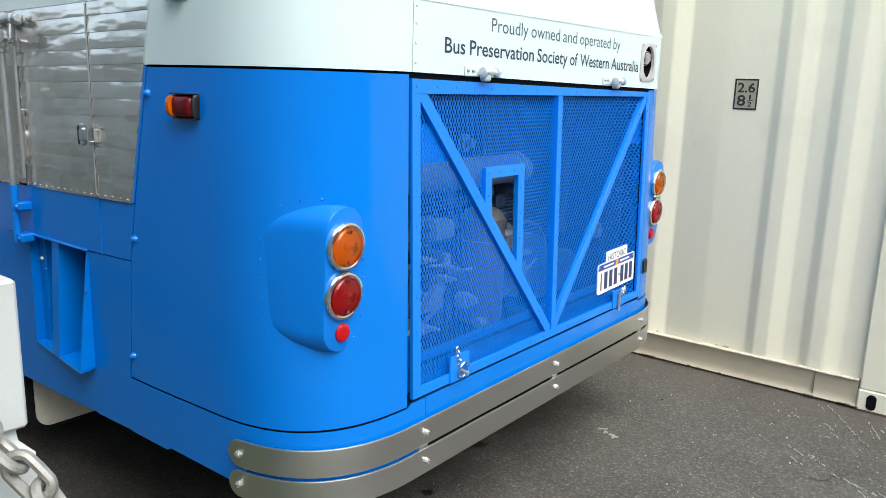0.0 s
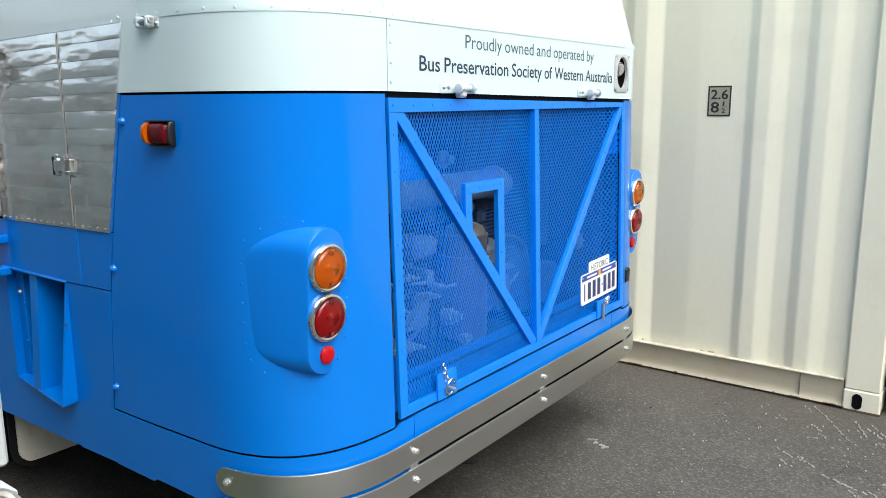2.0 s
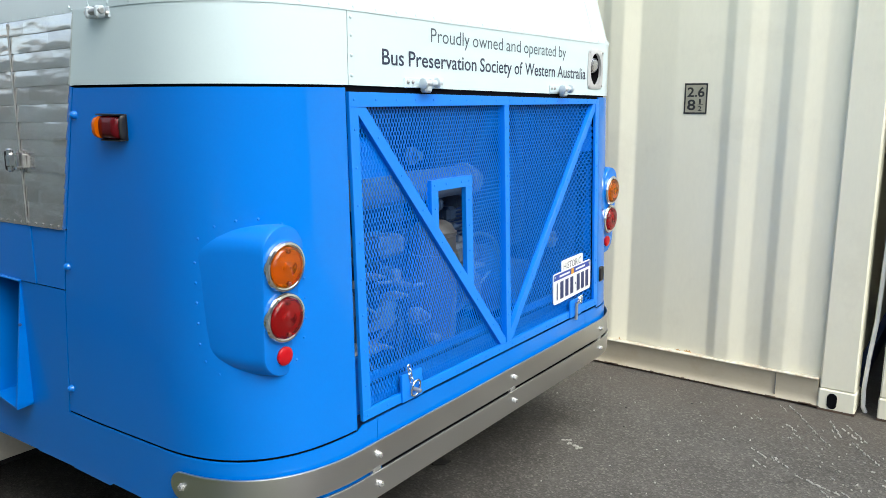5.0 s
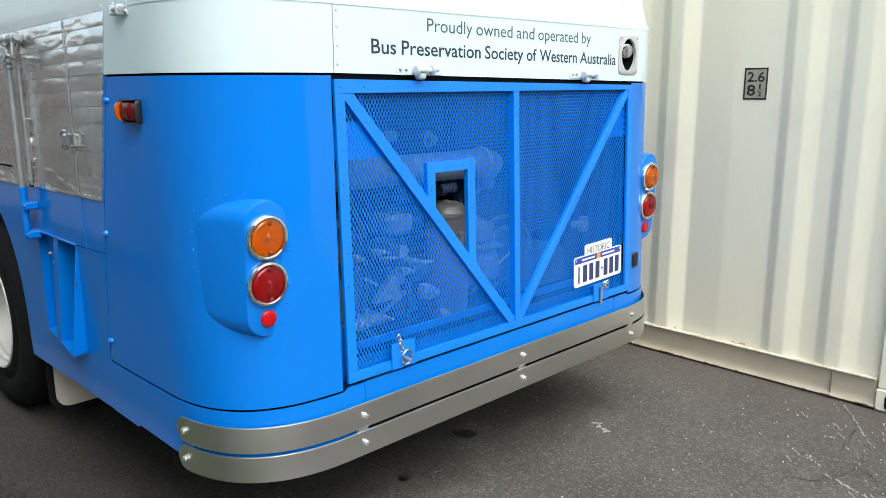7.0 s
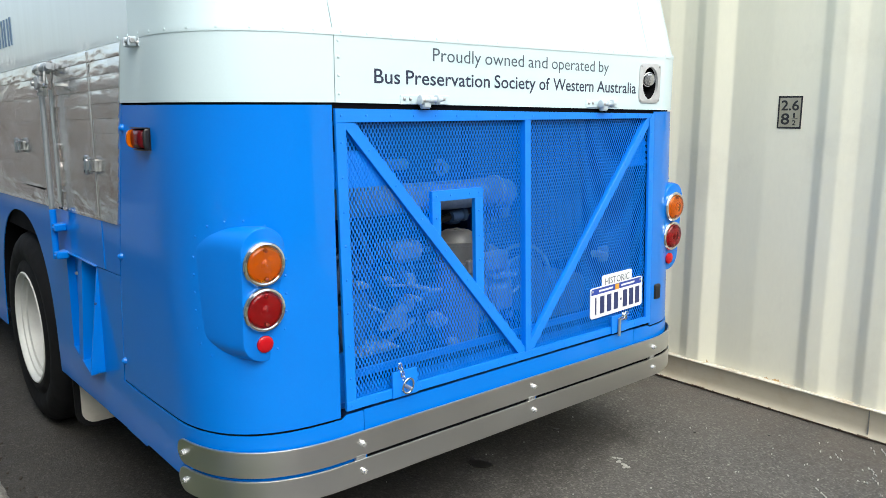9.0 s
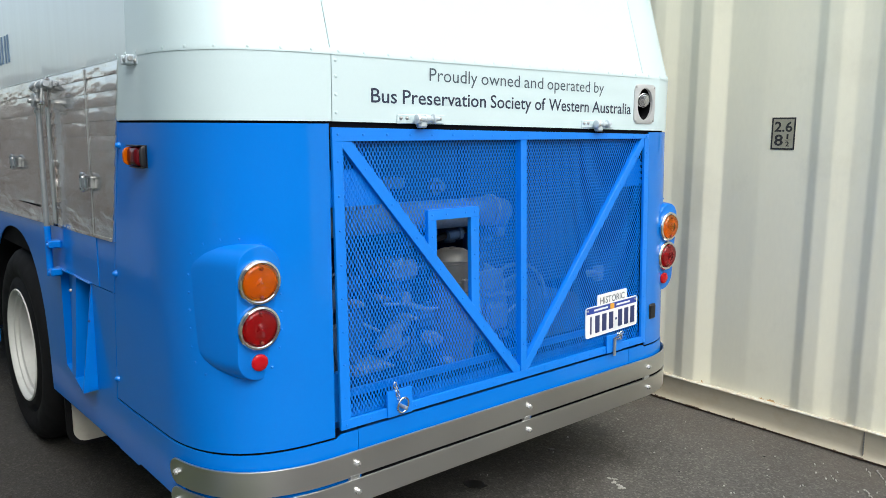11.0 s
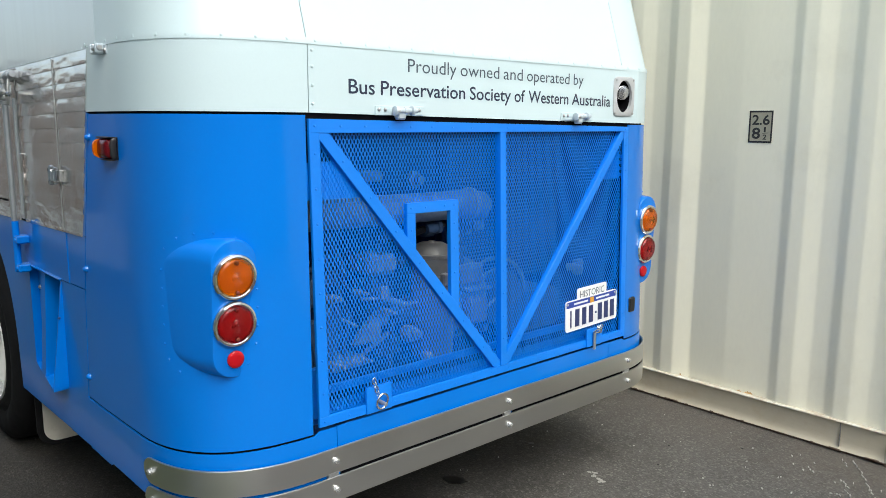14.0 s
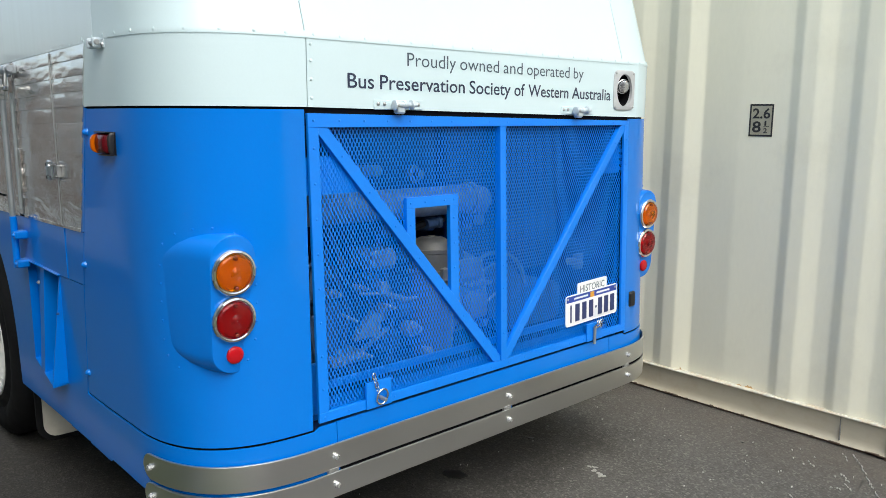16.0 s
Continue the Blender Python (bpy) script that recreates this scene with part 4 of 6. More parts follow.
for m in (-1, 1):
    bays = [(lambda z: edge_x(z) - 0.013, lambda z: -0.996, 0.0036), (lambda z: -1.000, lambda z: -1.50, 0.0036)]
    x = -1.56
    for wdt in (0.24, 0.42, 0.42, 0.42, 0.46, 0.46, 0.9, 0.9, 0.9, 0.9):
        bays.append((lambda z, x=x: x, lambda z, x=x, wdt=wdt: max(x - wdt + 0.003, -8.14), 0.006))
        x -= wdt
    for i, (f0, f1, tilt) in enumerate(bays):
        zs = SLAT_Z if i < 2 else [1.2575, 1.337, 1.430, 1.5295, 1.6355, 1.737, 1.82, 1.882]
        for a, b in zip(zs, zs[1:]):
            part("slat", slat(m, f0, f1, a, b - 0.0004, tilt), ALUM, BUS)
    for z0, z1, mat in ((1.260, 1.680, BLUE), (1.684, 1.884, WHITE)):
        slant_panel("edge_flange", m, steps(z0, z1, 4), edge_x, lambda z: edge_x(z) - 0.026, mat)
    part("seam_bead", Shape().tube([(-0.998, m * 1.227, z) for z in steps(1.258, 1.868, 6)], 0.0022, 6), ZINC, BUS)
    part("bay_trim", Shape().box(-1.558, -1.502, m * 1.215, m * 1.229, 1.245, 1.86, 0.003), ALUM, BUS)
rivets("slat_rivets", [(Vector((x, -1.227, 1.268 + drop(x))), Vector((0, -1, 0))) for x in steps(-0.81, -3.6, 62)], 0.0035, 0.0025, ZINC, BUS)
rivets("slat_rivets", [(Vector((x, -1.221, 1.889 + drop(x))), Vector((0, -1, 0))) for x in steps(-0.64, -3.6, 62)], 0.0024, 0.0012, WHITE, BUS)

# ---- rear engine grille ----


def prism(poly, front, back):
    """A flat bar on the rear face: a polygon of (y, z), from back to front metres out of the face."""
    s = Shape()
    e = 0.0009
    cy, cz = sum(p[0] for p in poly) / len(poly), sum(p[1] for p in poly) / len(poly)
    inset = []
    n = len(poly)
    for i in range(n):
        a, b, c = Vector(poly[i - 1]), Vector(poly[i]), Vector(poly[(i + 1) % n])
        d0, d1 = (b - a).normalized(), (c - b).normalized()
        n0, n1 = Vector((-d0.y, d0.x)), Vector((-d1.y, d1.x))
        mid = Vector((cy, cz))
        if n0.dot(mid - b) < 0 and n1.dot(mid - b) < 0:
            n0, n1 = -n0, -n1
        k = (n0 + n1)
        k = k * (e / max(0.15, k.length_squared / 2))
        inset.append((b.x + k.x, b.y + k.y))
    at = lambda p, d: (rear_x(p[1]) + d, p[0], p[1])
    return s.loft([[at(p, back) for p in poly], [at(p, front - e) for p in poly], [at(p, front) for p in inset]])


GY0, GY1, GZ0, GZ1 = -0.803, 0.855, 0.692, 1.666
IY0, IY1, IZ0, IZ1 = -0.766, 0.822, 0.723, 1.622
SLOPE = 1.158
dl = lambda y: 1.60 - SLOPE * (y + 0.764)      # lower edge of the near diagonal
du = lambda y: 1.622 - SLOPE * (y + 0.731)     # its upper edge
el = lambda y: 1.596 + 1.163 * (y - 0.826)     # lower edge of the far diagonal
eu = lambda y: 1.622 + 1.163 * (y - 0.803)
grille = part("grille_door", prism([(GY0, IZ1), (GY1, IZ1), (GY1, GZ1 - 0.024), (GY0, GZ1 - 0.001)], 0.006, -0.006), BLUE_FLAT, BUS, "blue hinged engine door with expanded metal mesh")
BARS = [
    [(GY0, GZ0), (GY1, GZ0), (GY1, IZ0), (GY0, IZ0)],
    [(GY0, IZ0), (IY0, IZ0), (IY0, IZ1), (GY0, IZ1)],
    [(IY1, IZ0), (GY1, IZ0), (GY1, IZ1), (IY1, IZ1)],
]
for b in BARS:
    part("frame_bar", prism(b, 0.006, -0.006), BLUE_FLAT, grille)
part("centre_bar", prism([(0.030, IZ0), (0.062, IZ0), (0.062, IZ1), (0.030, IZ1)], 0.0085, -0.02), BLUE_FLAT, grille)
part("diagonal_bar", prism([(IY0, dl(IY0)), (-0.006, IZ0), (0.030, IZ0), (0.030, du(0.030)), (-0.731, IZ1), (IY0, IZ1)], 0.004, -0.018), BLUE_FLAT, grille)
part("diagonal_bar", prism([(0.062, IZ0), (0.078, IZ0), (IY1, el(IY1)), (IY1, IZ1), (0.803, IZ1), (0.062, eu(0.062))], 0.004, -0.018), BLUE_FLAT, grille)
part("hatch_bar", prism([(-0.424, 1.347), (-0.184, 1.347), (-0.184, 1.384), (-0.424, 1.384)], 0.003, -0.016), BLUE_FLAT, grille)
part("hatch_bar", prism([(-0.424, dl(-0.41) + 0.03), (-0.386, dl(-0.386) + 0.03), (-0.386, 1.347), (-0.424, 1.347)], 0.0025, -0.016), BLUE_FLAT, grille)
part("hatch_bar", prism([(-0.224, dl(-0.22) + 0.03), (-0.184, dl(-0.184) + 0.03), (-0.184, 1.347), (-0.224, 1.347)], 0.0025, -0.016), BLUE_FLAT, grille)


def build_mesh():
    """Expanded metal: upright zigzag strands that touch their neighbours."""
    s = Shape()
    px, pz, w, t = 0.0138, 0.0265, 0.00185, 0.0007
    count, rows = int((IY1 - IY0 + 0.01) / (px / 2)), int((IZ1 - IZ0 + 0.01) / (pz / 2))
    for i in range(count):
        run = []
        for k in range(rows + 1):
            y = IY0 - 0.004 + (i + 0.5) * px / 2 + (px / 4 - w * 0.85) * (1 if (k + i) % 2 else -1)
            z = IZ0 - 0.004 + k * pz / 2
            hole = -0.402 < y < -0.206 and z < 1.362 and z > dl(y) + 0.02
            if hole:
                if len(run) > 1:
                    emit(s, run, w, t)
                run = []
            else:
                run += [(y, z - pz * 0.15), (y, z + pz * 0.15)]
        if len(run) > 1:
            emit(s, run, w, t)
    ob = part("expanded_mesh", s, BLUE_FLAT, grille, "blue expanded metal mesh", kind="stuff", sharp=60)
    return ob


def emit(s, run, w, t):
    """One strand: short twisted pieces, whose left edge stands forward of the right."""
    twist = -0.0005
    for (y0, z0), (y1, z1) in zip(run, run[1:]):
        a, b = y1 - y0, z1 - z0
        k = w / math.hypot(a, b)
        ny, nz = -b * k, a * k
        rings = []
        for y, z in ((y0, z0), (y1, z1)):
            x = rear_x(z) - 0.012
            rings.append([(x - twist + t, y + ny, z + nz), (x + twist + t, y - ny, z - nz), (x + twist - t, y - ny, z - nz), (x - twist - t, y + ny, z + nz)])
        s.loft(rings)


build_mesh()
dots = []
for y in steps(GY0 + 0.02, GY1 - 0.02, 17):
    dots.append((Vector((rear_x(1.638) + 0.006, y, 1.638 - 0.007 * y)), Vector((1, 0, 0))))
    dots.append((Vector((rear_x(0.707) + 0.006, y, 0.707)), Vector((1, 0, 0))))
for z in steps(0.80, 1.56, 7):
    dots.append((Vector((rear_x(z) + 0.006, -0.785, z)), Vector((1, 0, 0))))
    dots.append((Vector((rear_x(z) + 0.006, 0.838, z)), Vector((1, 0, 0))))
for y in steps(-0.68, -0.06, 6):
    z = (dl(y) + du(y)) / 2
    dots.append((Vector((rear_x(z) + 0.004, y, z)), Vector((1, 0, 0))))
for y in steps(0.14, 0.76, 6):
    z = (el(y) + eu(y)) / 2
    dots.append((Vector((rear_x(z) + 0.004, y, z)), Vector((1, 0, 0))))
for z in steps(0.83, 1.54, 8):
    dots.append((Vector((rear_x(z) + 0.0085, 0.046, z)), Vector((1, 0, 0))))
for y, z in ((-0.405, 1.366), (-0.34, 1.366), (-0.25, 1.366), (-0.205, 1.366), (-0.405, 1.29), (-0.205, 1.30), (-0.205, 1.21), (-0.205, 1.12)):
    dots.append((Vector((rear_x(z) + 0.003, y, z)), Vector((1, 0, 0))))
rivets("grille_rivets", dots, 0.0048, 0.0028, BLUE_FLAT, grille)

# white lettering band
word_line("lettering_word", [("Proudly", -0.412, -0.192), ("owned", -0.172, 0.025), ("and", 0.049, 0.154), ("operated", 0.178, 0.435), ("by", 0.462, 0.526)],
          1.8205, 0.0112, 0.046, 0.0028, INKGREY, white_rear, -0.002)
word_line("lettering_word", [("Bus", -0.653, -0.550), ("Preservation", -0.526, -0.148), ("Society", -0.125, 0.090), ("of", 0.110, 0.169), ("Western", 0.189, 0.432), ("Australia", 0.454, 0.717)],
          1.7445, 0.0124, 0.0475, 0.0028, INK, white_rear, 0.009)


def build_hinge(y, d):
    """A bolted hinge at y, set d metres above or below its usual height."""
    h = part("hinge", Shape().box(0.002, 0.007, y - 0.10, y + 0.105, 1.678 + d, 1.709 + d, 0.002), WHITE, BUS, "silver-white bolted hinge")
    part("barrel", Shape().turned((0.028, y - 0.022, 1.694 + d), (0, 1, 0), [(0, 0.0095), (0.022, 0.0095), (0.024, 0.012), (0.036, 0.012), (0.038, 0.0095), (0.056, 0.0095)], 14), HINGE, h)
    part("knuckle", Shape().turned((0.029, y - 0.040, 1.692 + d), (0.1, 1, 0), [(0, 0.008), (0.002, 0.0165), (0.010, 0.0175), (0.014, 0.014), (0.018, 0.0095)], 16), HINGE, h)
    part("end_plate", Shape().turned((0.029, y + 0.030, 1.694 + d), (0.1, 1, 0.05), [(0, 0.0095), (0.003, 0.0165), (0.009, 0.0165), (0.012, 0.010), (0.026, 0.008)], 16), HINGE, h)
    part("knuckle_bolt", Shape().turned((0.044, y - 0.031, 1.692 + d), (1, -0.2, 0), [(-0.004, 0.006), (0.003, 0.006), (0.005, 0.003)], 6), ZINC, h)
    part("leaf", Shape().box(0.005, 0.032, y - 0.024, y + 0.012, 1.664 + d, 1.690 + d, 0.006), HINGE, h)
    for e in (-0.085, -0.06, 0.085):
        part("bolt", Shape().dome(Vector((0.007, y + e, 1.696 + d)), Vector((1, 0, 0)), 0.007, 0.006), ZINC, h)


build_hinge(-0.452, 0.0)
build_hinge(0.486, -0.010)


def round_rect(w, h, r, n=6):
    pts = []
    for cx, cy, a0 in ((w / 2 - r, h / 2 - r, 0), (-w / 2 + r, h / 2 - r, 90), (-w / 2 + r, -h / 2 + r, 180), (w / 2 - r, -h / 2 + r, 270)):
        for k in range(n + 1):
            a = radians(a0 + 90 * k / n)
            pts.append((cx + r * math.cos(a), cy + r * math.sin(a)))
    return pts


def build_reversing_lamp(y, z):
    turn = steps(0, 2 * math.pi, 48)[:-1]
    square = [1 / (abs(math.cos(t)) ** 7 + abs(math.sin(t)) ** 7) ** (1 / 7) for t in turn]
    ring = [(0.076 * q * math.cos(t), 0.085 * q * math.sin(t)) for q, t in zip(square, turn)]
    inner = [(0.055 * math.cos(t), 0.069 * math.sin(t)) for t in turn]
    s = Shape()
    s.loft([[(0.0025, y + a, z + b) for a, b in ring], [(0.006, y + a, z + b) for a, b in ring], [(0.008, y + a * 0.96, z + b * 0.96) for a, b in ring],
            [(0.008, y + a, z + b) for a, b in inner], [(-0.004, y + a, z + b) for a, b in inner]], cap0=False, cap1=False)
    lamp = part("reversing_lamp", s, BEZEL, BUS, "recessed reversing lamp in a silver bezel")
    tub = [(0.057 * math.cos(t), 0.0705 * math.sin(t)) for t in steps(0, 2 * math.pi, 28)[:-1]]
    part("recess", Shape().loft([[(-0.004, y + a, z + b) for a, b in tub], [(-0.09, y + a, z + b) for a, b in tub], [(-0.094, y + a, z + b) for a, b in tub], [(-0.004, y + a * 1.05, z + b * 1.05) for a, b in tub]], cap0=False, cap1=False), BLACK, lamp)
    part("recess_back", Shape().loft([[(x, y + a, z + b) for a, b in tub] for x in (-0.092, -0.088)]), BLACK, lamp)
    part("lamp_body", Shape().turned((-0.066, y + 0.046, z + 0.026), (0.90, -0.38, -0.16), [(0, 0.014), (0.02, 0.026), (0.045, 0.031), (0.052, 0.032), (0.054, 0.029)], 24), CHROME, lamp)
    part("lens", Shape().turned((-0.0175, y + 0.0255, z + 0.0174), (0.90, -0.38, -0.16), [(0, 0.029), (0.004, 0.026), (0.007, 0.016), (0.008, 0.003)], 24), GLASS, lamp)
    for a in (-1, 1):
        for b in (-1, 1):
            part("screw", Shape().dome(Vector((0.008, y + a * 0.064, z + b * 0.072)), Vector((1, 0, 0)), 0.006, 0.004), ZINC, lamp)


build_reversing_lamp(LAMP_Y, LAMP_Z)


def build_pin(y, z, long_chain):
    tab = part("pin_bracket", prism([(y - 0.055, max(z - 0.045, GZ0)), (y + 0.05, max(z - 0.045, GZ0)), (y + 0.05, z + 0.045), (y - 0.055, z + 0.045)], 0.012, 0.004), BLUE_FLAT, grille)
    x = rear_x(z) + 0.02
    if long_chain:
        ring = [(x + 0.014 * math.sin(a) * 0.4, y + 0.004 + 0.022 * math.cos(a), z - 0.010 + 0.028 * math.sin(a)) for a in steps(0, 2 * math.pi, 24)[:-1]]
        part("pull_ring", Shape().tube(ring, 0.0038, 8, True), CHROME, tab)
        part("pin", Shape().rod((x - 0.01, y, z - 0.012), (x + 0.022, y + 0.004, z - 0.016), 0.007), ZINC, tab)
        p = Vector((x - 0.004, y - 0.012, z + 0.02))
        for k in range(4):
            c = p + Vector((0.0, -0.005 * k, 0.0155 * k))
            flat = k % 2
            link = [c + Vector((0.006 * math.cos(a) * (1 - flat), 0.006 * math.cos(a) * flat, 0.011 * math.sin(a))) for a in steps(0, 2 * math.pi, 12)[:-1]]
            part("chain_link", Shape().tube(link, 0.0021, 6, True), CHROME, tab)
    else:
        part("latch_pin", Shape().rod((x, y - 0.012, z + 0.034), (x, y - 0.012, z - 0.046), 0.0065), ZINC, tab)
        ring = [(x + 0.006 + 0.006 * math.sin(a), y + 0.004 + 0.024 * math.cos(a), z + 0.036 + 0.010 * math.sin(a)) for a in steps(0, 2 * math.pi, 20)[:-1]]
        part("pull_ring", Shape().tube(ring, 0.0032, 8, True), CHROME, tab)
        for dy, dz in ((0.018, 0.044), (0.030, 0.052), (0.008, 0.050), (0.024, 0.030)):
            link = [(x + 0.004, y + dy + 0.009 * math.cos(a), z + dz + 0.007 * math.sin(a)) for a in steps(0, 2 * math.pi, 12)[:-1]]
            part("chain_link", Shape().tube(link, 0.0022, 6, True), CHROME, tab)


build_pin(-0.566, 0.737, True)
build_pin(0.622, 0.724, False)


def build_plate(yc, zc):
    """Registration plate; its characters stand as plain bars."""
    w, h = 0.360, 0.131
    put = lambda u, v, o: (rear_x(zc + v) - 0.008 + o, yc + u, zc + v + 0.028 * u)
    base = Shape()
    ring = round_rect(w, h, 0.012, 4)
    base.loft([[put(a, b, -0.003) for a, b in ring], [put(a, b, 0.0) for a, b in ring], [put(a * 0.99, b * 0.97, 0.001) for a, b in ring]])
    plate = part("number_plate", base, PLATEWHITE, BUS, "white plate with a blue band and dark characters")

    def slab(name, u0, u1, v0, v1, mat, o=0.0018):
        part(name, Shape().loft([[put(a, b, 0.0004) for a, b in ((u0, v0), (u1, v0), (u1, v1), (u0, v1))],
                                 [put(a, b, o) for a, b in ((u0, v0), (u1, v0), (u1, v1), (u0, v1))]]), mat, plate)
    slab("band", -0.175, 0.175, 0.036, 0.062, PLATEBLUE)
    slab("emblem", -0.014, 0.014, 0.036, 0.060, GOLD, 0.0026)
    slab("word_bar", -0.125, -0.03, 0.045, 0.053, PLATEWHITE, 0.0024)
    slab("word_bar", 0.03, 0.125, 0.045, 0.053, PLATEWHITE, 0.0024)
    for k, u in enumerate((-0.146, -0.102, -0.054, -0.006, 0.058, 0.103, 0.148)):
        wd = 0.010 if k == 0 else 0.030
        slab("character_bar", u - wd / 2, u + wd / 2, -0.052, 0.024, PLATEINK)
    slab("dash_bar", 0.024, 0.034, -0.018, -0.008, PLATEINK)
    rim = Shape().tube([put(a, b, 0.001) for a, b in ring], 0.0022, 5, True)
    part("plate_rim", rim, PLATEWHITE, plate)
    for u, v in ((-0.167, 0.052), (0.167, 0.052)):
        part("screw", Shape().dome(Vector(put(u, v, 0.001)), Vector((1, 0, 0)), 0.006, 0.004), ZINC, plate)
    tag = Shape()
    ring = round_rect(0.208, 0.056, 0.008, 3)
    uc, vc = 0.004, 0.083
    tag.loft([[put(uc + a, vc + b, -0.004) for a, b in ring], [put(uc + a, vc + b, -0.001) for a, b in ring]])
    t = part("tag", tag, PLATEWHITE, plate, "white tag above the plate")
    lettering("tag_lettering", "HISTORIC", 0.172, 0.031, lambda u, v, o: put(uc - 0.086 + u, vc - 0.015 + v, -0.0002), INKGREY, t, 0.004)


build_plate(0.623, 0.846)

# ---- bumper strips ----


def build_bumper(z, first):
    h, off, th = 0.043, 0.020, 0.006
    end = s_at(-0.312, z)
    n = 120
    ss = [end * math.sin(math.pi / 2 * (2 * k / n - 1)) for k in range(n + 1)]
    rings = []
    for s in ss:
        d = end - abs(s)
        hh = h if d > h else max(0.0015, math.sqrt(max(0.0, h * h - (h - d) ** 2)))
        e = min(0.0022, hh * 0.4)
        dent = 0.0012 * noise.noise(Vector((s * 3.0, z * 9, 1.5)))
        ring = []
        for o, zz in ((-th, -hh), (-e * 0.9, -hh), (-e * 0.25, -hh + e * 0.3), (0, -hh + e), (0, 0), (0, hh - e), (-e * 0.25, hh - e * 0.3), (-e * 0.9, hh), (-th, hh)):
            p, _ = around(s, z, off + o + dent)
            ring.append((p.x, p.y, z + zz))
        rings.append(ring)
    strip = part("bumper_strip", Shape().loft(rings), STEEL, BUS, "brushed stainless steel bumper strip", sharp=18)
    for s in (-end + 0.043, -0.757, 0.064, 0.868, end - 0.043):
        p, nrm = around(s, z, off)
        bolt = Shape().turned(p, nrm, [(-0.001, 0.0115), (0.0020, 0.0115), (0.0025, 0.0095), (0.010, 0.0092), (0.012, 0.006)], 8)
        part("bolt", bolt, BOLT, strip)
        if first:
            part("bracket", Shape().turned(around(s, z - 0.05, off - 0.035)[0], nrm, [(0, 0.022), (0.026, 0.022)], 12), BLUE, strip)


build_bumper(0.5745, True)
build_bumper(0.4785, False)
# black strip that puts the dark of the bumper gap into colour
sheet("bumper_gap_shade", 0.503, 0.550, lambda z: (-0.74, 1.32), BLACK, 60, 2, 0.003, 0.007, "black strip shading the gap between the bumper strips")
for s in (-0.765, 0.055, 0.860):
    p, nrm = around(s, 0.5265, 0.016)
    part("strip_tie", Shape().box(p.x - 0.012, p.x + 0.003, p.y - 0.02, p.y + 0.02, 0.517, 0.537, 0.002), ZINC, BUS)

# ---- tail lamps ----


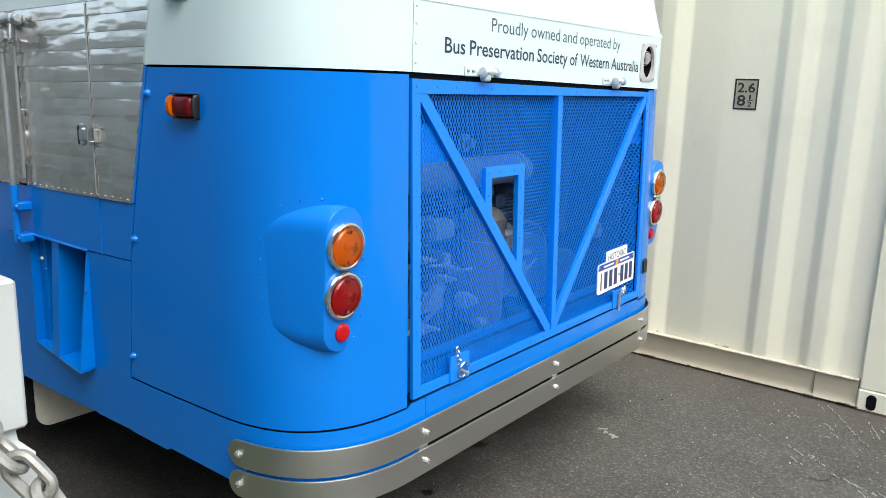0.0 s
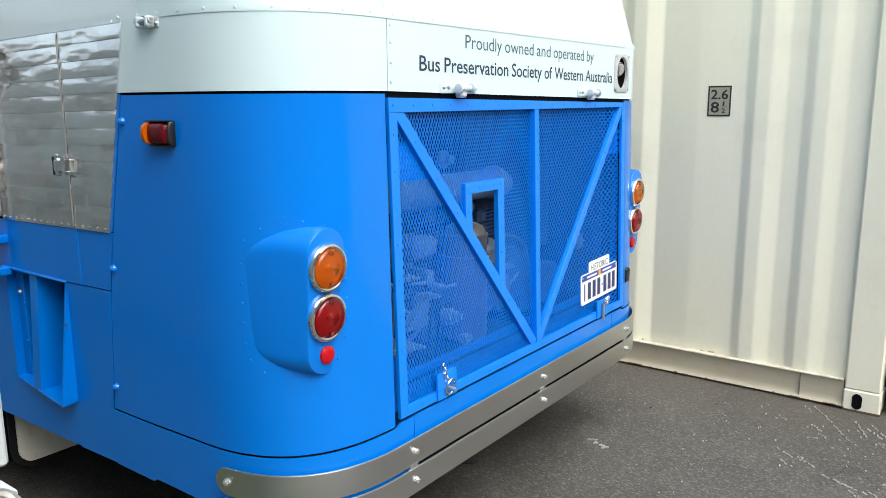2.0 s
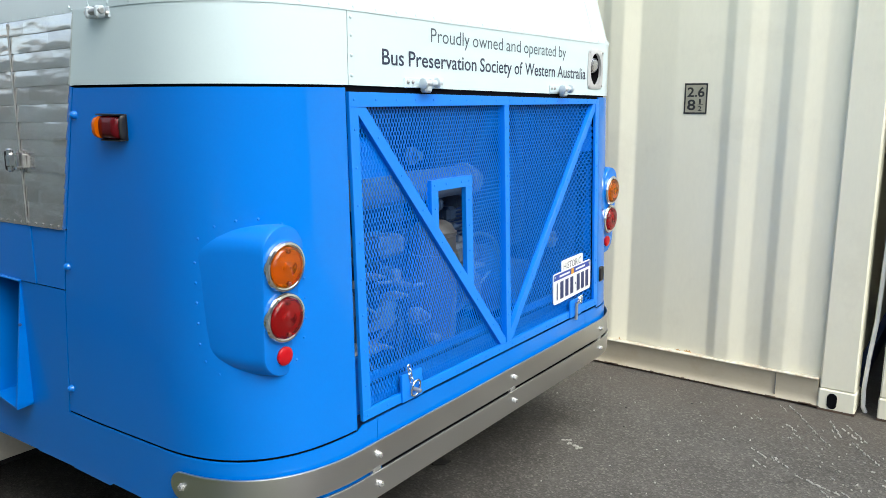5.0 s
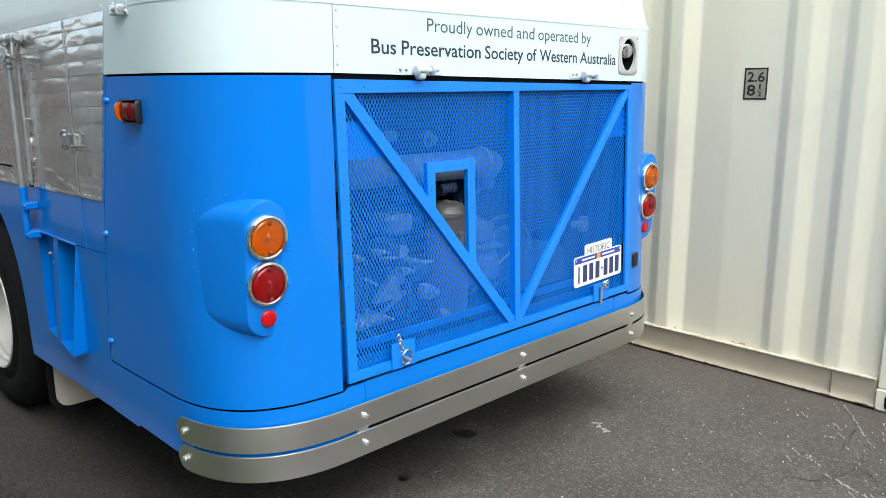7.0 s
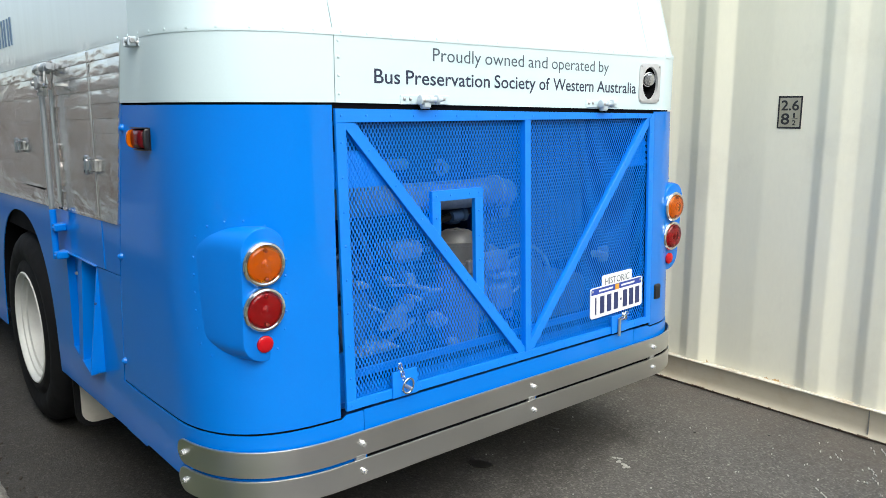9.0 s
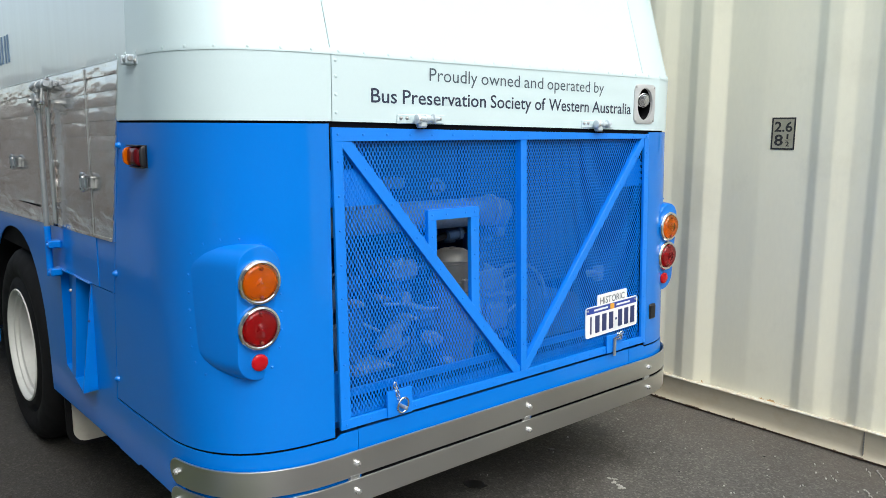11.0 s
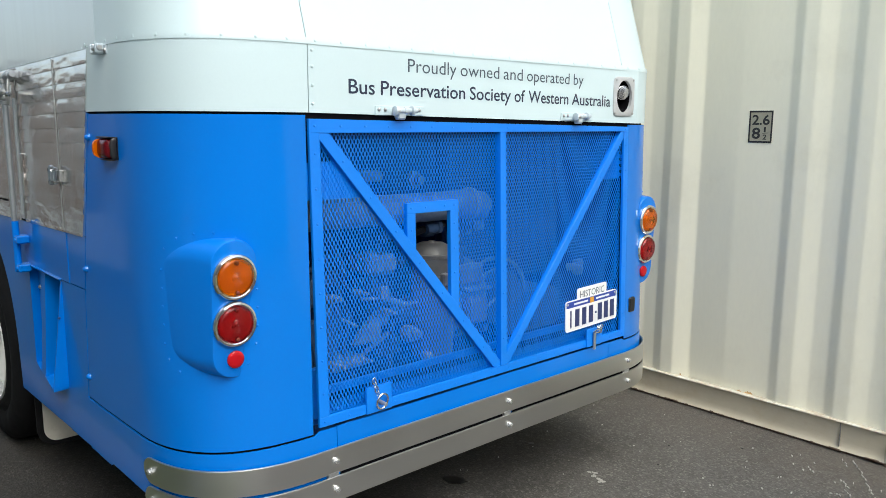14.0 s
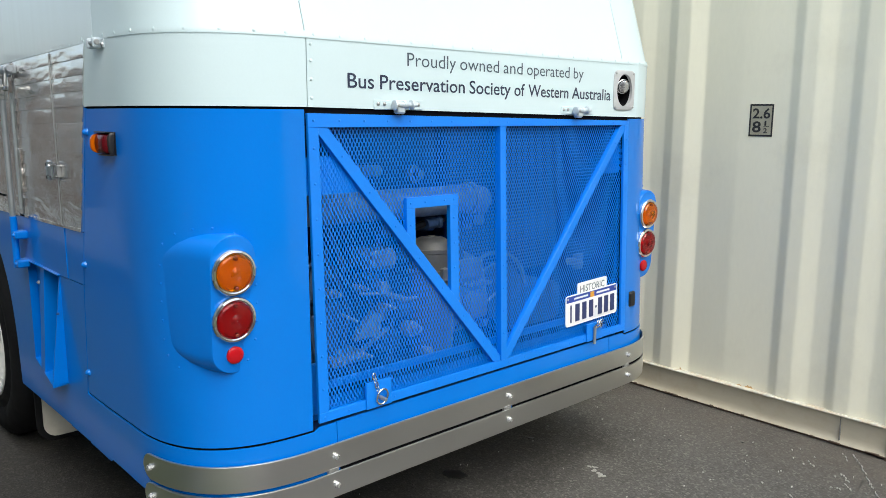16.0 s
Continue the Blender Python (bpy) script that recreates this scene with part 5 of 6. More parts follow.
def build_tail(m):
    """A streamlined pod: a pill-shaped flat face whose top, foot and outer side run back into the body; two lamps and a reflector."""
    lean = lambda z: -0.008 + 0.040 * (z - 1.21)

    def ring_at(x, y0, y1, z0, z1, r):
        cz, cy, f = (z0 + z1) / 2, (y0 + y1) / 2, max(0.0, 1 + x / 0.20)
        return [(x + (lean(cz + b) if f > 0 else 0.0) * f, m * (cy + a), cz + b) for a, b in round_rect(y1 - y0, z1 - z0, r, 10)]

    s = Shape()
    s.loft([ring_at(-0.26, 0.960, 1.199, 0.925, 1.304, 0.088), ring_at(-0.215, 0.963, 1.1945, 0.918, 1.313, 0.084), ring_at(-0.180, 0.967, 1.1868, 0.914, 1.318, 0.078), ring_at(-0.140, 0.970, 1.177, 0.910, 1.321, 0.072),
            ring_at(-0.100, 0.975, 1.165, 0.907, 1.322, 0.068), ring_at(-0.050, 0.980, 1.148, 0.904, 1.321, 0.068), ring_at(-0.010, 0.984, 1.1315, 0.903, 1.320, 0.0715),
            ring_at(-0.004, 0.985, 1.1295, 0.904, 1.319, 0.0715), ring_at(-0.001, 0.987, 1.1275, 0.906, 1.317, 0.070), ring_at(0.0, 0.990, 1.1245, 0.909, 1.314, 0.067)], cap0=False)
    pod = part("tail_lamp_pod", s, BLUE, BUS, "blue streamlined tail lamp pod", sharp=30)
    for z, mat, name in ((1.211, AMBER, "amber_lens"), (1.071, RED, "red_lens")):
        x, c, way = lean(z), m * (1.059 if z > 1.1 else 1.061), Vector((1, 0, -0.040)).normalized()
        base = Vector((x, c, z))
        part("chrome_ring", Shape().turned(base, way, [(-0.001, 0.0675), (0.009, 0.0690), (0.0145, 0.066), (0.0165, 0.0605), (0.0150, 0.0568), (0.006, 0.0560)], 48, False), CHROME, pod)
        part("lamp_bowl", Shape().turned(base, way, [(0.0075, 0.0562), (0.004, 0.050), (0.001, 0.034), (0.0, 0.010), (0.0, 0.002)], 32), BOWL, pod)
        part("bulb", Shape().turned(base, way, [(0.0, 0.010), (0.006, 0.011), (0.012, 0.009), (0.015, 0.004)], 14), BOWL, pod)
        prof = [(0.010, 0.0555), (0.019, 0.0545), (0.0235, 0.0505), (0.0250, 0.0455), (0.0255, 0.0425)]
        for k in range(4):
            r = 0.022 - 0.0052 * k
            prof += [(0.0280 + 0.0004 * k, r), (0.0270 + 0.0004 * k, r - 0.0026)]
        prof += [(0.0292, 0.002)]
        inside = [(d - 0.0035, max(r - 0.0025, 0.0015)) for d, r in prof if r > 0.040 or r < 0.003]
        ob = part(name, Shape().turned(base, way, prof + inside[::-1], 48, False), mat, pod, sharp=25)
        for d in (-0.043, 0.043):
            spot = base + Vector((0.0, 0.0, d)) + way * 0.0205
            part("lens_screw", Shape().turned(spot, way, [(-0.006, 0.0062), (0.003, 0.0062), (0.0045, 0.0045), (0.005, 0.001)], 12), SCREW, ob)
    z = 0.961
    refl = Vector((lean(z), m * 1.059, z))
    part("reflector", Shape().turned(refl, (1, 0, -0.04), [(-0.001, 0.0262), (0.006, 0.0262), (0.009, 0.023), (0.0105, 0.015), (0.011, 0.001)], 28), BRIGHTRED, pod)
    # rivets of the pod's flange on the corner panel
    ring = [(0.715, 1.22), (0.717, 1.165), (0.72, 1.11), (0.72, 1.053), (0.72, 0.995), (0.70, 0.948), (0.64, 0.915), (0.38, 0.908), (0.31, 0.94), (0.27, 1.0),
            (0.258, 1.055), (0.255, 1.11), (0.255, 1.165), (0.25, 1.215), (0.27, 1.278), (0.34, 1.320), (0.435, 1.336), (0.525, 1.333), (0.615, 1.318), (0.69, 1.285)]
    rivets("pod_rivets", [around(m * (FLAT + ARC * u), z) for u, z in ring], 0.0042, 0.0030, BLUE, pod)


for m in (-1, 1):
    build_tail(m)
part("marker_lamp", Shape().box(-0.004, 0.030, 0.895, 0.940, 0.792, 0.862, 0.006), GASKET, BUS, "small black marker lamp")


def lozenge(x0, x1, y, m, zc, high, out, round0, round1):
    """A lamp lens lying along x: half an oval in section, with rounded ends where asked."""
    rings = []
    for k in range(13):
        f = k / 12
        e = 1.0
        if round0:
            e = min(e, math.sqrt(max(0.02, 1 - max(0.0, 1 - f * (x1 - x0) / round0) ** 2)))
        if round1:
            e = min(e, math.sqrt(max(0.02, 1 - max(0.0, 1 - (1 - f) * (x1 - x0) / round1) ** 2)))
        x = x0 + (x1 - x0) * f
        ring = []
        for j in range(13):
            a = math.pi * j / 12
            ca, sa = math.cos(a), math.sin(a)
            ring.append((x, y + m * out * (0.35 + 0.65 * e) * sa ** 0.6, zc + high * (0.7 + 0.3 * e) * math.copysign(abs(ca) ** 0.7, ca)))
        rings.append(ring)
    return Shape().loft(rings)


def build_side_lamp(m):
    zc, y = 1.5695, m * 1.226
    lamp = part("side_lamp", Shape().box(-0.532, -0.416, m * 1.214, m * 1.2235, zc - 0.036, zc + 0.036, 0.002), GASKET, BUS, "amber and dark red side lamp with a black rim")
    part("rim_top", Shape().box(-0.520, -0.416, m * 1.227, m * 1.250, zc + 0.0325, zc + 0.0365, 0.0015), GASKET, lamp)
    part("rim_foot", Shape().box(-0.510, -0.416, m * 1.227, m * 1.246, zc - 0.0365, zc - 0.0325, 0.0015), GASKET, lamp)
    part("end_cap", lozenge(-0.4210, -0.414, y, m, zc, 0.035, 0.018, 0, 0.006), GASKET, lamp)
    part("amber_lens", lozenge(-0.532, -0.4985, y, m, zc, 0.0315, 0.041, 0.026, 0), SIDEAMBER, lamp)
    part("red_lens", lozenge(-0.498, -0.4215, y, m, zc, 0.032, 0.030, 0, 0.020), DARKRED, lamp)


for m in (-1, 1):
    build_side_lamp(m)

# ---- hardware on the near side ----


def build_vent(m):
    """A scoop that stands out towards its rear foot: a recess with dark mesh, a thin rear cheek, one upright blade and a sloping floor."""
    x0, x1, zt, zb, out = -1.100, -1.535, 1.050, 0.622, 0.054
    y = lambda d: m * (W + d)
    reach = lambda x: out * (x - x1) / (x0 - x1)
    back = part("vent", Shape().box(x1, x0, y(-0.105), y(-0.10), zb, zt), BAY, BUS, "blue side air scoop with dark mesh")

    def fin(name, xa, xb, foot):
        s = Shape()
        rows = steps(0.0, 1.0, 8)
        s.loft([[(xa, y(-0.10), zt + (zb - zt) * f), (xb, y(-0.10), zt + (zb - zt) * f), (xb, y(0.002 + foot * f), zt + (zb - zt) * f), (xa, y(0.002 + foot * f), zt + (zb - zt) * f)] for f in rows])
        return part(name, s, BLUE, back)

    cheek = fin("cheek", x0 - 0.004, x0 + 0.004, out)
    fin("blade", -1.352, -1.300, reach(-1.326))
    fin("inner_side", x1 - 0.004, x1 + 0.004, 0.0)
    part("step", Shape().box(x1 + 0.004, x1 + 0.055, y(-0.10), y(-0.030), zb, zt, 0.003), BLUE, back)
    part("floor_plate", Shape().loft([[(x, y(-0.10), zb + 0.010), (x, y(reach(x) + 0.002), zb), (x, y(reach(x) + 0.002), zb - 0.006), (x, y(-0.10), zb + 0.004)] for x in steps(x1, x0 + 0.004, 6)]), BLUE, back)
    part("top_lip", Shape().box(x1 - 0.02, x0 + 0.01, y(0.0005), y(0.011), zt + 0.001, zt + 0.009, 0.002), BLUE, back)
    mesh = Shape()
    for k in range(26):
        z = zb + 0.012 + k * 0.016
        mesh.box(x1 + 0.004, x0 - 0.004, y(-0.094), y(-0.091), z, z + 0.003)
    for k in range(27):
        x = x1 + 0.008 + k * 0.016
        mesh.box(x, x + 0.003, y(-0.091), y(-0.088), zb, zt)
    part("vent_mesh", mesh, GASKET, back, kind="stuff")
    part("screw", Shape().dome(Vector((x1 + 0.030, y(-0.030), 0.955)), Vector((0, m, 0)), 0.009, 0.010), ZINC, back)
    for z in (0.915, 0.765):
        part("screw", Shape().dome(Vector((x1 + 0.052, y(-0.030), z)), Vector((0, m, 0)), 0.006, 0.006), BLUE, back)
    part("screw", Shape().dome(Vector((x0 + 0.004, y(0.018), 0.905)), Vector((1, 0, 0)), 0.006, 0.005), BAY, cheek)


for m in (-1, 1):
    build_vent(m)


def build_pole():
    x = -1.53
    pole = part("latch_pole", Shape().rod((x, -1.262, 1.24), (x, -1.262, 1.80), 0.011), SILVERPAINT, BUS, "silver locking pole with a cast latch")
    part("pole_foot", Shape().rod((x, -1.262, 1.025), (x, -1.262, 1.24), 0.0145), BLUE, pole)
    for z in (1.165, 1.045):
        part("clip", Shape().box(x - 0.01, x + 0.055, -1.272, -1.222, z - 0.016, z + 0.016, 0.005), BLUE, pole)
        part("clip_bolt", Shape().dome(Vector((x + 0.035, -1.272, z)), Vector((0, -1, 0)), 0.009, 0.008), BLUE, pole)
    for z in (1.800, 1.735, 1.715):
        part("collar", Shape().turned((x, -1.262, z), (0, 0, 1), [(0, 0.013), (0.002, 0.017), (0.014, 0.017), (0.016, 0.013)], 14), ZINC, pole)
    blade = [(0.0, 0.020), (0.03, 0.026), (0.08, 0.024), (0.115, 0.016), (0.125, 0.008)]
    part("latch_arm", Shape().loft([[(x - 0.005 + u, -1.283 - 0.12 * u + o, 1.765 + w * v + 0.05 * u) for v, o in ((-1, -0.004), (1, -0.004), (1, 0.004), (-1, 0.004))] for u, w in blade]), SILVERPAINT, pole)
    part("pivot", Shape().rod((x + 0.005, -1.300, 1.765), (x + 0.005, -1.240, 1.765), 0.011), ZINC, pole)
    part("guide_tube", Shape().rod((x - 0.10, -1.256, 1.822), (x + 0.13, -1.256, 1.832), 0.014), SILVERPAINT, pole)
    part("guide_sleeve", Shape().rod((x - 0.05, -1.256, 1.824), (x + 0.01, -1.256, 1.827), 0.019), ZINC, pole)
    part("guide_sleeve", Shape().rod((x + 0.06, -1.256, 1.829), (x + 0.10, -1.256, 1.831), 0.019), SILVERPAINT, pole)
    part("guide_foot", Shape().box(x - 0.045, x + 0.005, -1.250, -1.222, 1.806, 1.842, 0.006), SILVERPAINT, pole)
    part("guide_foot", Shape().box(x + 0.065, x + 0.095, -1.250, -1.222, 1.812, 1.848, 0.006), SILVERPAINT, pole)
    part("latch_hook", Shape().tube([(x + 0.085, -1.262, 1.825), (x + 0.088, -1.268, 1.78), (x + 0.088, -1.268, 1.735), (x + 0.080, -1.268, 1.718), (x + 0.066, -1.266, 1.722)], 0.0065, 8), ZINC, pole)
    part("hook_ball", Shape().turned((x + 0.088, -1.268, 1.745), (0, 0, 1), [(0, 0.006), (0.006, 0.012), (0.014, 0.012), (0.020, 0.006)], 12), CHROME, pole)
    part("second_tube", Shape().rod((x + 0.045, -1.240, 1.27), (x + 0.045, -1.240, 1.74), 0.006), SILVERPAINT, pole)
    part("tube_plate", Shape().box(x + 0.032, x + 0.062, -1.236, -1.224, 1.34, 1.52, 0.004), ALUM, pole)


build_pole()


def build_catch(x, z, w=0.095):
    y = -1.232
    c = part("catch", Shape().box(x - w * 0.36, x + w * 0.36, y - 0.004, -1.222, z - 0.024, z + 0.020, 0.003), ZINC, BUS, "silver over-centre catch")
    part("catch_barrel", Shape().turned((x - w * 0.22, y - 0.014, z - 0.036), (0, 0, 1), [(0, 0.006), (0.003, 0.010), (0.016, 0.010), (0.018, 0.013), (0.050, 0.013), (0.052, 0.010), (0.068, 0.010), (0.072, 0.006)], 14), CHROME, c)
    part("catch_grip", Shape().box(x - w * 0.46, x - w * 0.36, y - 0.022, y - 0.002, z - 0.034, z + 0.028, 0.003), GASKET, c)
    part("catch_lever", Shape().loft([[(x - w * 0.2 + u, y - 0.018 + o, z + v * h) for v, o in ((-1, -0.003), (1, -0.003), (1, 0.003), (-1, 0.003))] for u, h in ((0.0, 0.024), (w * 0.22, 0.014), (w * 0.42, 0.020))]), SILVERPAINT, c)
    for d in (-0.022, 0.022):
        part("catch_ear", Shape().box(x + w * 0.16, x + w * 0.34, y - 0.022, y - 0.002, z + d - 0.003, z + d + 0.003, 0.001), CHROME, c)
    part("catch_pin", Shape().rod((x + w * 0.25, y - 0.014, z - 0.030), (x + w * 0.25, y - 0.014, z + 0.030), 0.006), CHROME, c)


build_catch(-1.004, 1.457)
build_catch(-2.12, 1.49, 0.12)
bracket = part("corner_bracket", Shape().box(-0.532, -0.452, -1.226, -1.2195, 1.856, 1.886, 0.003), HINGE, BUS, "small silver-white bracket on the white corner")
for x in (-0.522, -0.476):
    part("bracket_lug", Shape().box(x - 0.009, x + 0.009, -1.250, -1.224, 1.856, 1.888, 0.005), HINGE, bracket)
part("bracket_tube", Shape().rod((-0.536, -1.240, 1.872), (-0.462, -1.240, 1.874), 0.008), ZINC, bracket)
part("bracket_bolt", Shape().dome(Vector((-0.460, -1.226, 1.868)), Vector((0, -1, 0)), 0.007, 0.006), ZINC, bracket)
# thin black strip painted as the shade line under the small hatch
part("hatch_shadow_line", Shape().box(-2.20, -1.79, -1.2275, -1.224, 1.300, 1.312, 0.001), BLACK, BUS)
# worn sign writing on the upper side, as plain bars
for k in range(9):
    x = -2.10 - 0.125 * k
    frame_bars = [(x - 0.085, x - 0.068, 0.0, 0.128), (x - 0.017, x, 0.0, 0.128), (x - 0.068, x - 0.017, 0.112, 0.128)]
    for a, b, lo, hi in frame_bars[:1 + k % 3]:
        part("letter_bar", Shape().box(a, b, -1.2235, -1.2185, 1.995 + lo + drop(x), 1.995 + hi + drop(x)), SIGNBLUE, BUS)


def build_wheel(m):
    cx, r = -2.405, 0.515
    y = m * 1.218
    wheel = part("wheel", Shape().turned((cx, y, r), (0, -m, 0), [(0.05, 0.290), (0.0, 0.300), (-0.004, 0.315), (0.0, 0.33), (0.012, 0.36), (-0.002, 0.40), (-0.002, 0.44), (0.012, 0.475), (0.035, 0.503),
                 (0.06, 0.515), (0.20, 0.515), (0.24, 0.49), (0.26, 0.42), (0.25, 0.32), (0.22, 0.290), (0.05, 0.290)], 64, False), RUBBER, BUS, "black tyre with a white steel rim")
    part("rim", Shape().turned((cx, y, r), (0, -m, 0), [(0.002, 0.302), (-0.006, 0.296), (-0.004, 0.288), (0.006, 0.281), (0.020, 0.277), (0.024, 0.262), (0.040, 0.257), (0.046, 0.238), (0.15, 0.224), (0.19, 0.212), (0.20, 0.19), (0.18, 0.12), (0.175, 0.10), (0.10, 0.095), (0.095, 0.02), (0.095, 0.001)], 56, False), RIMPAINT, wheel, "white painted steel rim")
    part("valve", Shape().rod((cx - 0.06, y - m * 0.006, r + 0.285), (cx - 0.03, y - m * 0.012, r + 0.262), 0.008), ZINC, wheel)
    for k in range(10):
        a = 2 * math.pi * k / 10
        part("wheel_nut", Shape().turned((cx + 0.165 * math.cos(a), y - m * 0.178, r + 0.165 * math.sin(a)), (0, m, 0), [(0, 0.018), (0.02, 0.018), (0.024, 0.01)], 6), ZINC, wheel)
    part("axle_hub", Shape().turned((cx, y - m * 0.1, r), (0, -m, 0), [(0, 0.09), (1.05, 0.09)], 20), BAY, wheel)
    x0 = -1.735
    edge = round_rect(0.545, 0.475, 0.085, 6)
    flap = part("mud_flap", Shape().loft([[(x, m * 0.918 + a, 0.383 + b) for a, b in edge] for x in (x0 - 0.022, x0 - 0.008)]), RUBBER, BUS, "black rubber mud flap with a cream face")
    s = Shape()
    ring = round_rect(0.49, 0.43, 0.06, 5)
    s.loft([[(x0 - 0.009, m * 0.918 + a, 0.385 + b) for a, b in ring], [(x0 + 0.002, m * 0.918 + a, 0.385 + b) for a, b in ring]])
    part("flap_face", s, FLAP, flap)


for m in (-1, 1):
    build_wheel(m)

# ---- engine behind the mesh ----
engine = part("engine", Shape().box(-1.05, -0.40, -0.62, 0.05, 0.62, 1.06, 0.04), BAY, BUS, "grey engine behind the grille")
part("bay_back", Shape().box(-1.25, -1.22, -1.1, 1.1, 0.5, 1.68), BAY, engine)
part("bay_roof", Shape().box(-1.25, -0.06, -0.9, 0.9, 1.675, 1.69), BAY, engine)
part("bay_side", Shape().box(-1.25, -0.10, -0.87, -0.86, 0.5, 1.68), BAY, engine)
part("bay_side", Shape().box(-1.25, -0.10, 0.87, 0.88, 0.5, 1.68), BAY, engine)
part("cross_rail", Shape().box(-0.040, -0.018, -0.86, 0.86, 0.775, 0.800, 0.004), BLUE_FLAT, engine)
part("rail_post", Shape().box(-0.036, -0.016, -0.80, -0.745, 0.70, 0.872, 0.004), BLUE_FLAT, engine)
part("foot_plate", Shape().box(-0.13, -0.06, -0.82, 0.85, 0.66, 0.70, 0.004), BLUE_FLAT, engine)
near_end = lambda z: -0.752 + (1.60 - z) / SLOPE
far_end = lambda z: 0.815 - (1.596 - z) / 1.163
for edges in ((lambda z: -0.83, near_end), (far_end, lambda z: 0.85)):
    slab = lambda da, db, z0, z1: Shape().loft([[(rear_x(z) + d, edges[0](z), z) for d in (da, db)] + [(rear_x(z) + d, edges[1](z), z) for d in (db, da)] for z in (z0, z1)])
    b = part("gusset", slab(-0.0160, -0.0142, 1.416, 1.532), BLUE_FLAT, engine)
    for k in range(4):
        part("louvre", slab(-0.0144, -0.0132, 1.424 + 0.027 * k, 1.438 + 0.027 * k), BLUE_FLAT, b)
part("intake_pipe", Shape().tube([(-0.20, -0.84, 1.345), (-0.20, -0.5, 1.340), (-0.20, -0.1, 1.335), (-0.20, 0.08, 1.335), (-0.22, 0.15, 1.325), (-0.30, 0.20, 1.28), (-0.42, 0.22, 1.2)], 0.056, 18), PALE, engine)
can = part("filter_canister", Shape().turned((-0.20, -0.125, 0.75), (0, 0, 1), [(0, 0.08), (0.02, 0.086), (0.30, 0.086), (0.302, 0.094), (0.325, 0.094), (0.327, 0.086), (0.392, 0.085), (0.394, 0.089), (0.406, 0.089), (0.408, 0.083), (0.432, 0.070), (0.444, 0.050), (0.447, 0.034), (0.445, 0.030), (0.447, 0.014), (0.452, 0.013), (0.454, 0.004)], 32), CANISTER, engine)
part("clamp", Shape().box(-0.12, -0.095, -0.155, -0.125, 1.04, 1.09, 0.005), ZINC, can)
part("hose", Shape().tube([(-0.22, -0.34, 1.222), (-0.22, -0.22, 1.232), (-0.23, -0.12, 1.250), (-0.25, -0.02, 1.255)], 0.014, 10), GASKET, engine)
part("hose_joint", Shape().turned((-0.22, -0.14, 1.246), (0, 1, 0.1), [(0, 0.022), (0.05, 0.022), (0.055, 0.028), (0.07, 0.028), (0.075, 0.02)], 14), CAST, engine)
for y0, y1, z0, z1, x1, mat in ((-0.80, -0.56, 1.00, 1.12, -0.26, CAST), (-0.425, -0.290, 1.095, 1.170, -0.20, PALE), (-0.42, -0.345, 1.005, 1.06, -0.19, CAST), (-0.62, -0.52, 0.90, 1.00, -0.23, CAST),
                                (-0.115, -0.015, 0.870, 0.918, -0.155, PALE), (-0.30, -0.17, 0.895, 0.955, -0.20, CAST), (0.045, 0.170, 0.835, 0.948, -0.165, PALE), (0.000, 0.150, 1.00, 1.085, -0.175, PALE),
                                (0.035, 0.172, 0.975, 0.990, -0.150, PALE), (-0.60, -0.45, 0.775, 0.812, -0.17, PALE), (-0.36, -0.24, 0.76, 0.84, -0.24, CAST), (0.20, 0.36, 0.80, 0.98, -0.22, CAST)):
    part("casting", Shape().box(x1 - 0.14, x1, y0, y1, z0, z1, 0.016), mat, engine)
part("bracket_plate", Shape().loft([[(x, -0.515, 0.862), (x, -0.400, 0.862), (x, -0.395, 0.940), (x, -0.425, 0.955), (x, -0.470, 0.915)] for x in (-0.20, -0.172)]), PALE, engine)
part("lifting_eye", Shape().loft([[(x, -0.388, 1.012), (x, -0.352, 1.012), (x, -0.345, 1.040), (x, -0.358, 1.056), (x, -0.385, 1.056)] for x in (-0.196, -0.180)]), ALLOY, engine)
for y0, y1, z0, z1 in ((-0.488, -0.406, 1.030, 1.018), (-0.290, -0.220, 0.982, 0.976), (-0.57, -0.50, 0.97, 0.93), (0.16, 0.24, 0.90, 0.94)):
    part("fuel_pipe", Shape().rod((-0.175, y0, z0), (-0.175, y1, z1), 0.0055, 8), ALLOY, engine)
for y, z, r, x in ((-0.236, 0.858, 0.032, -0.155), (-0.46, 1.045, 0.014, -0.18), (-0.591, 0.800, 0.020, -0.15), (-0.470, 0.802, 0.014, -0.15), (-0.34, 0.955, 0.016, -0.18), (-0.565, 1.035, 0.018, -0.2), (0.70, 1.01, 0.016, -0.12)):
    part("fitting", Shape().turned((x, y, z), (1, 0.2, 0.1), [(-0.06, r), (-0.02, r), (-0.018, r * 0.75), (0.0, r * 0.7), (0.004, r * 0.45), (0.018, r * 0.4)], 10), ALLOY, engine)
part("starter", Shape().rod((-0.155, -0.205, 0.757), (-0.150, -0.104, 0.790), 0.024, 16), ALLOY, engine)
for y, x, bow in ((-0.72, -0.24, 0.03), (-0.64, -0.21, -0.04), (-0.53, -0.25, 0.05), (-0.31, -0.23, 0.02), (-0.14, -0.24, 0.03)):
    part("pipe", Shape().tube([(x, y, 0.72), (x, y + bow * 0.3, 0.82), (x - 0.01, y + bow, 0.95), (x - 0.04, y + bow * 0.4, 1.06), (x - 0.05, y - bow, 1.2)], 0.010, 8), CAST, engine)
part("pulley", Shape().turned((-0.26, -0.64, 0.87), (1, 0, 0), [(0, 0.09), (0.012, 0.095), (0.02, 0.08), (0.028, 0.095), (0.04, 0.09), (0.042, 0.03)], 28), CAST, engine)
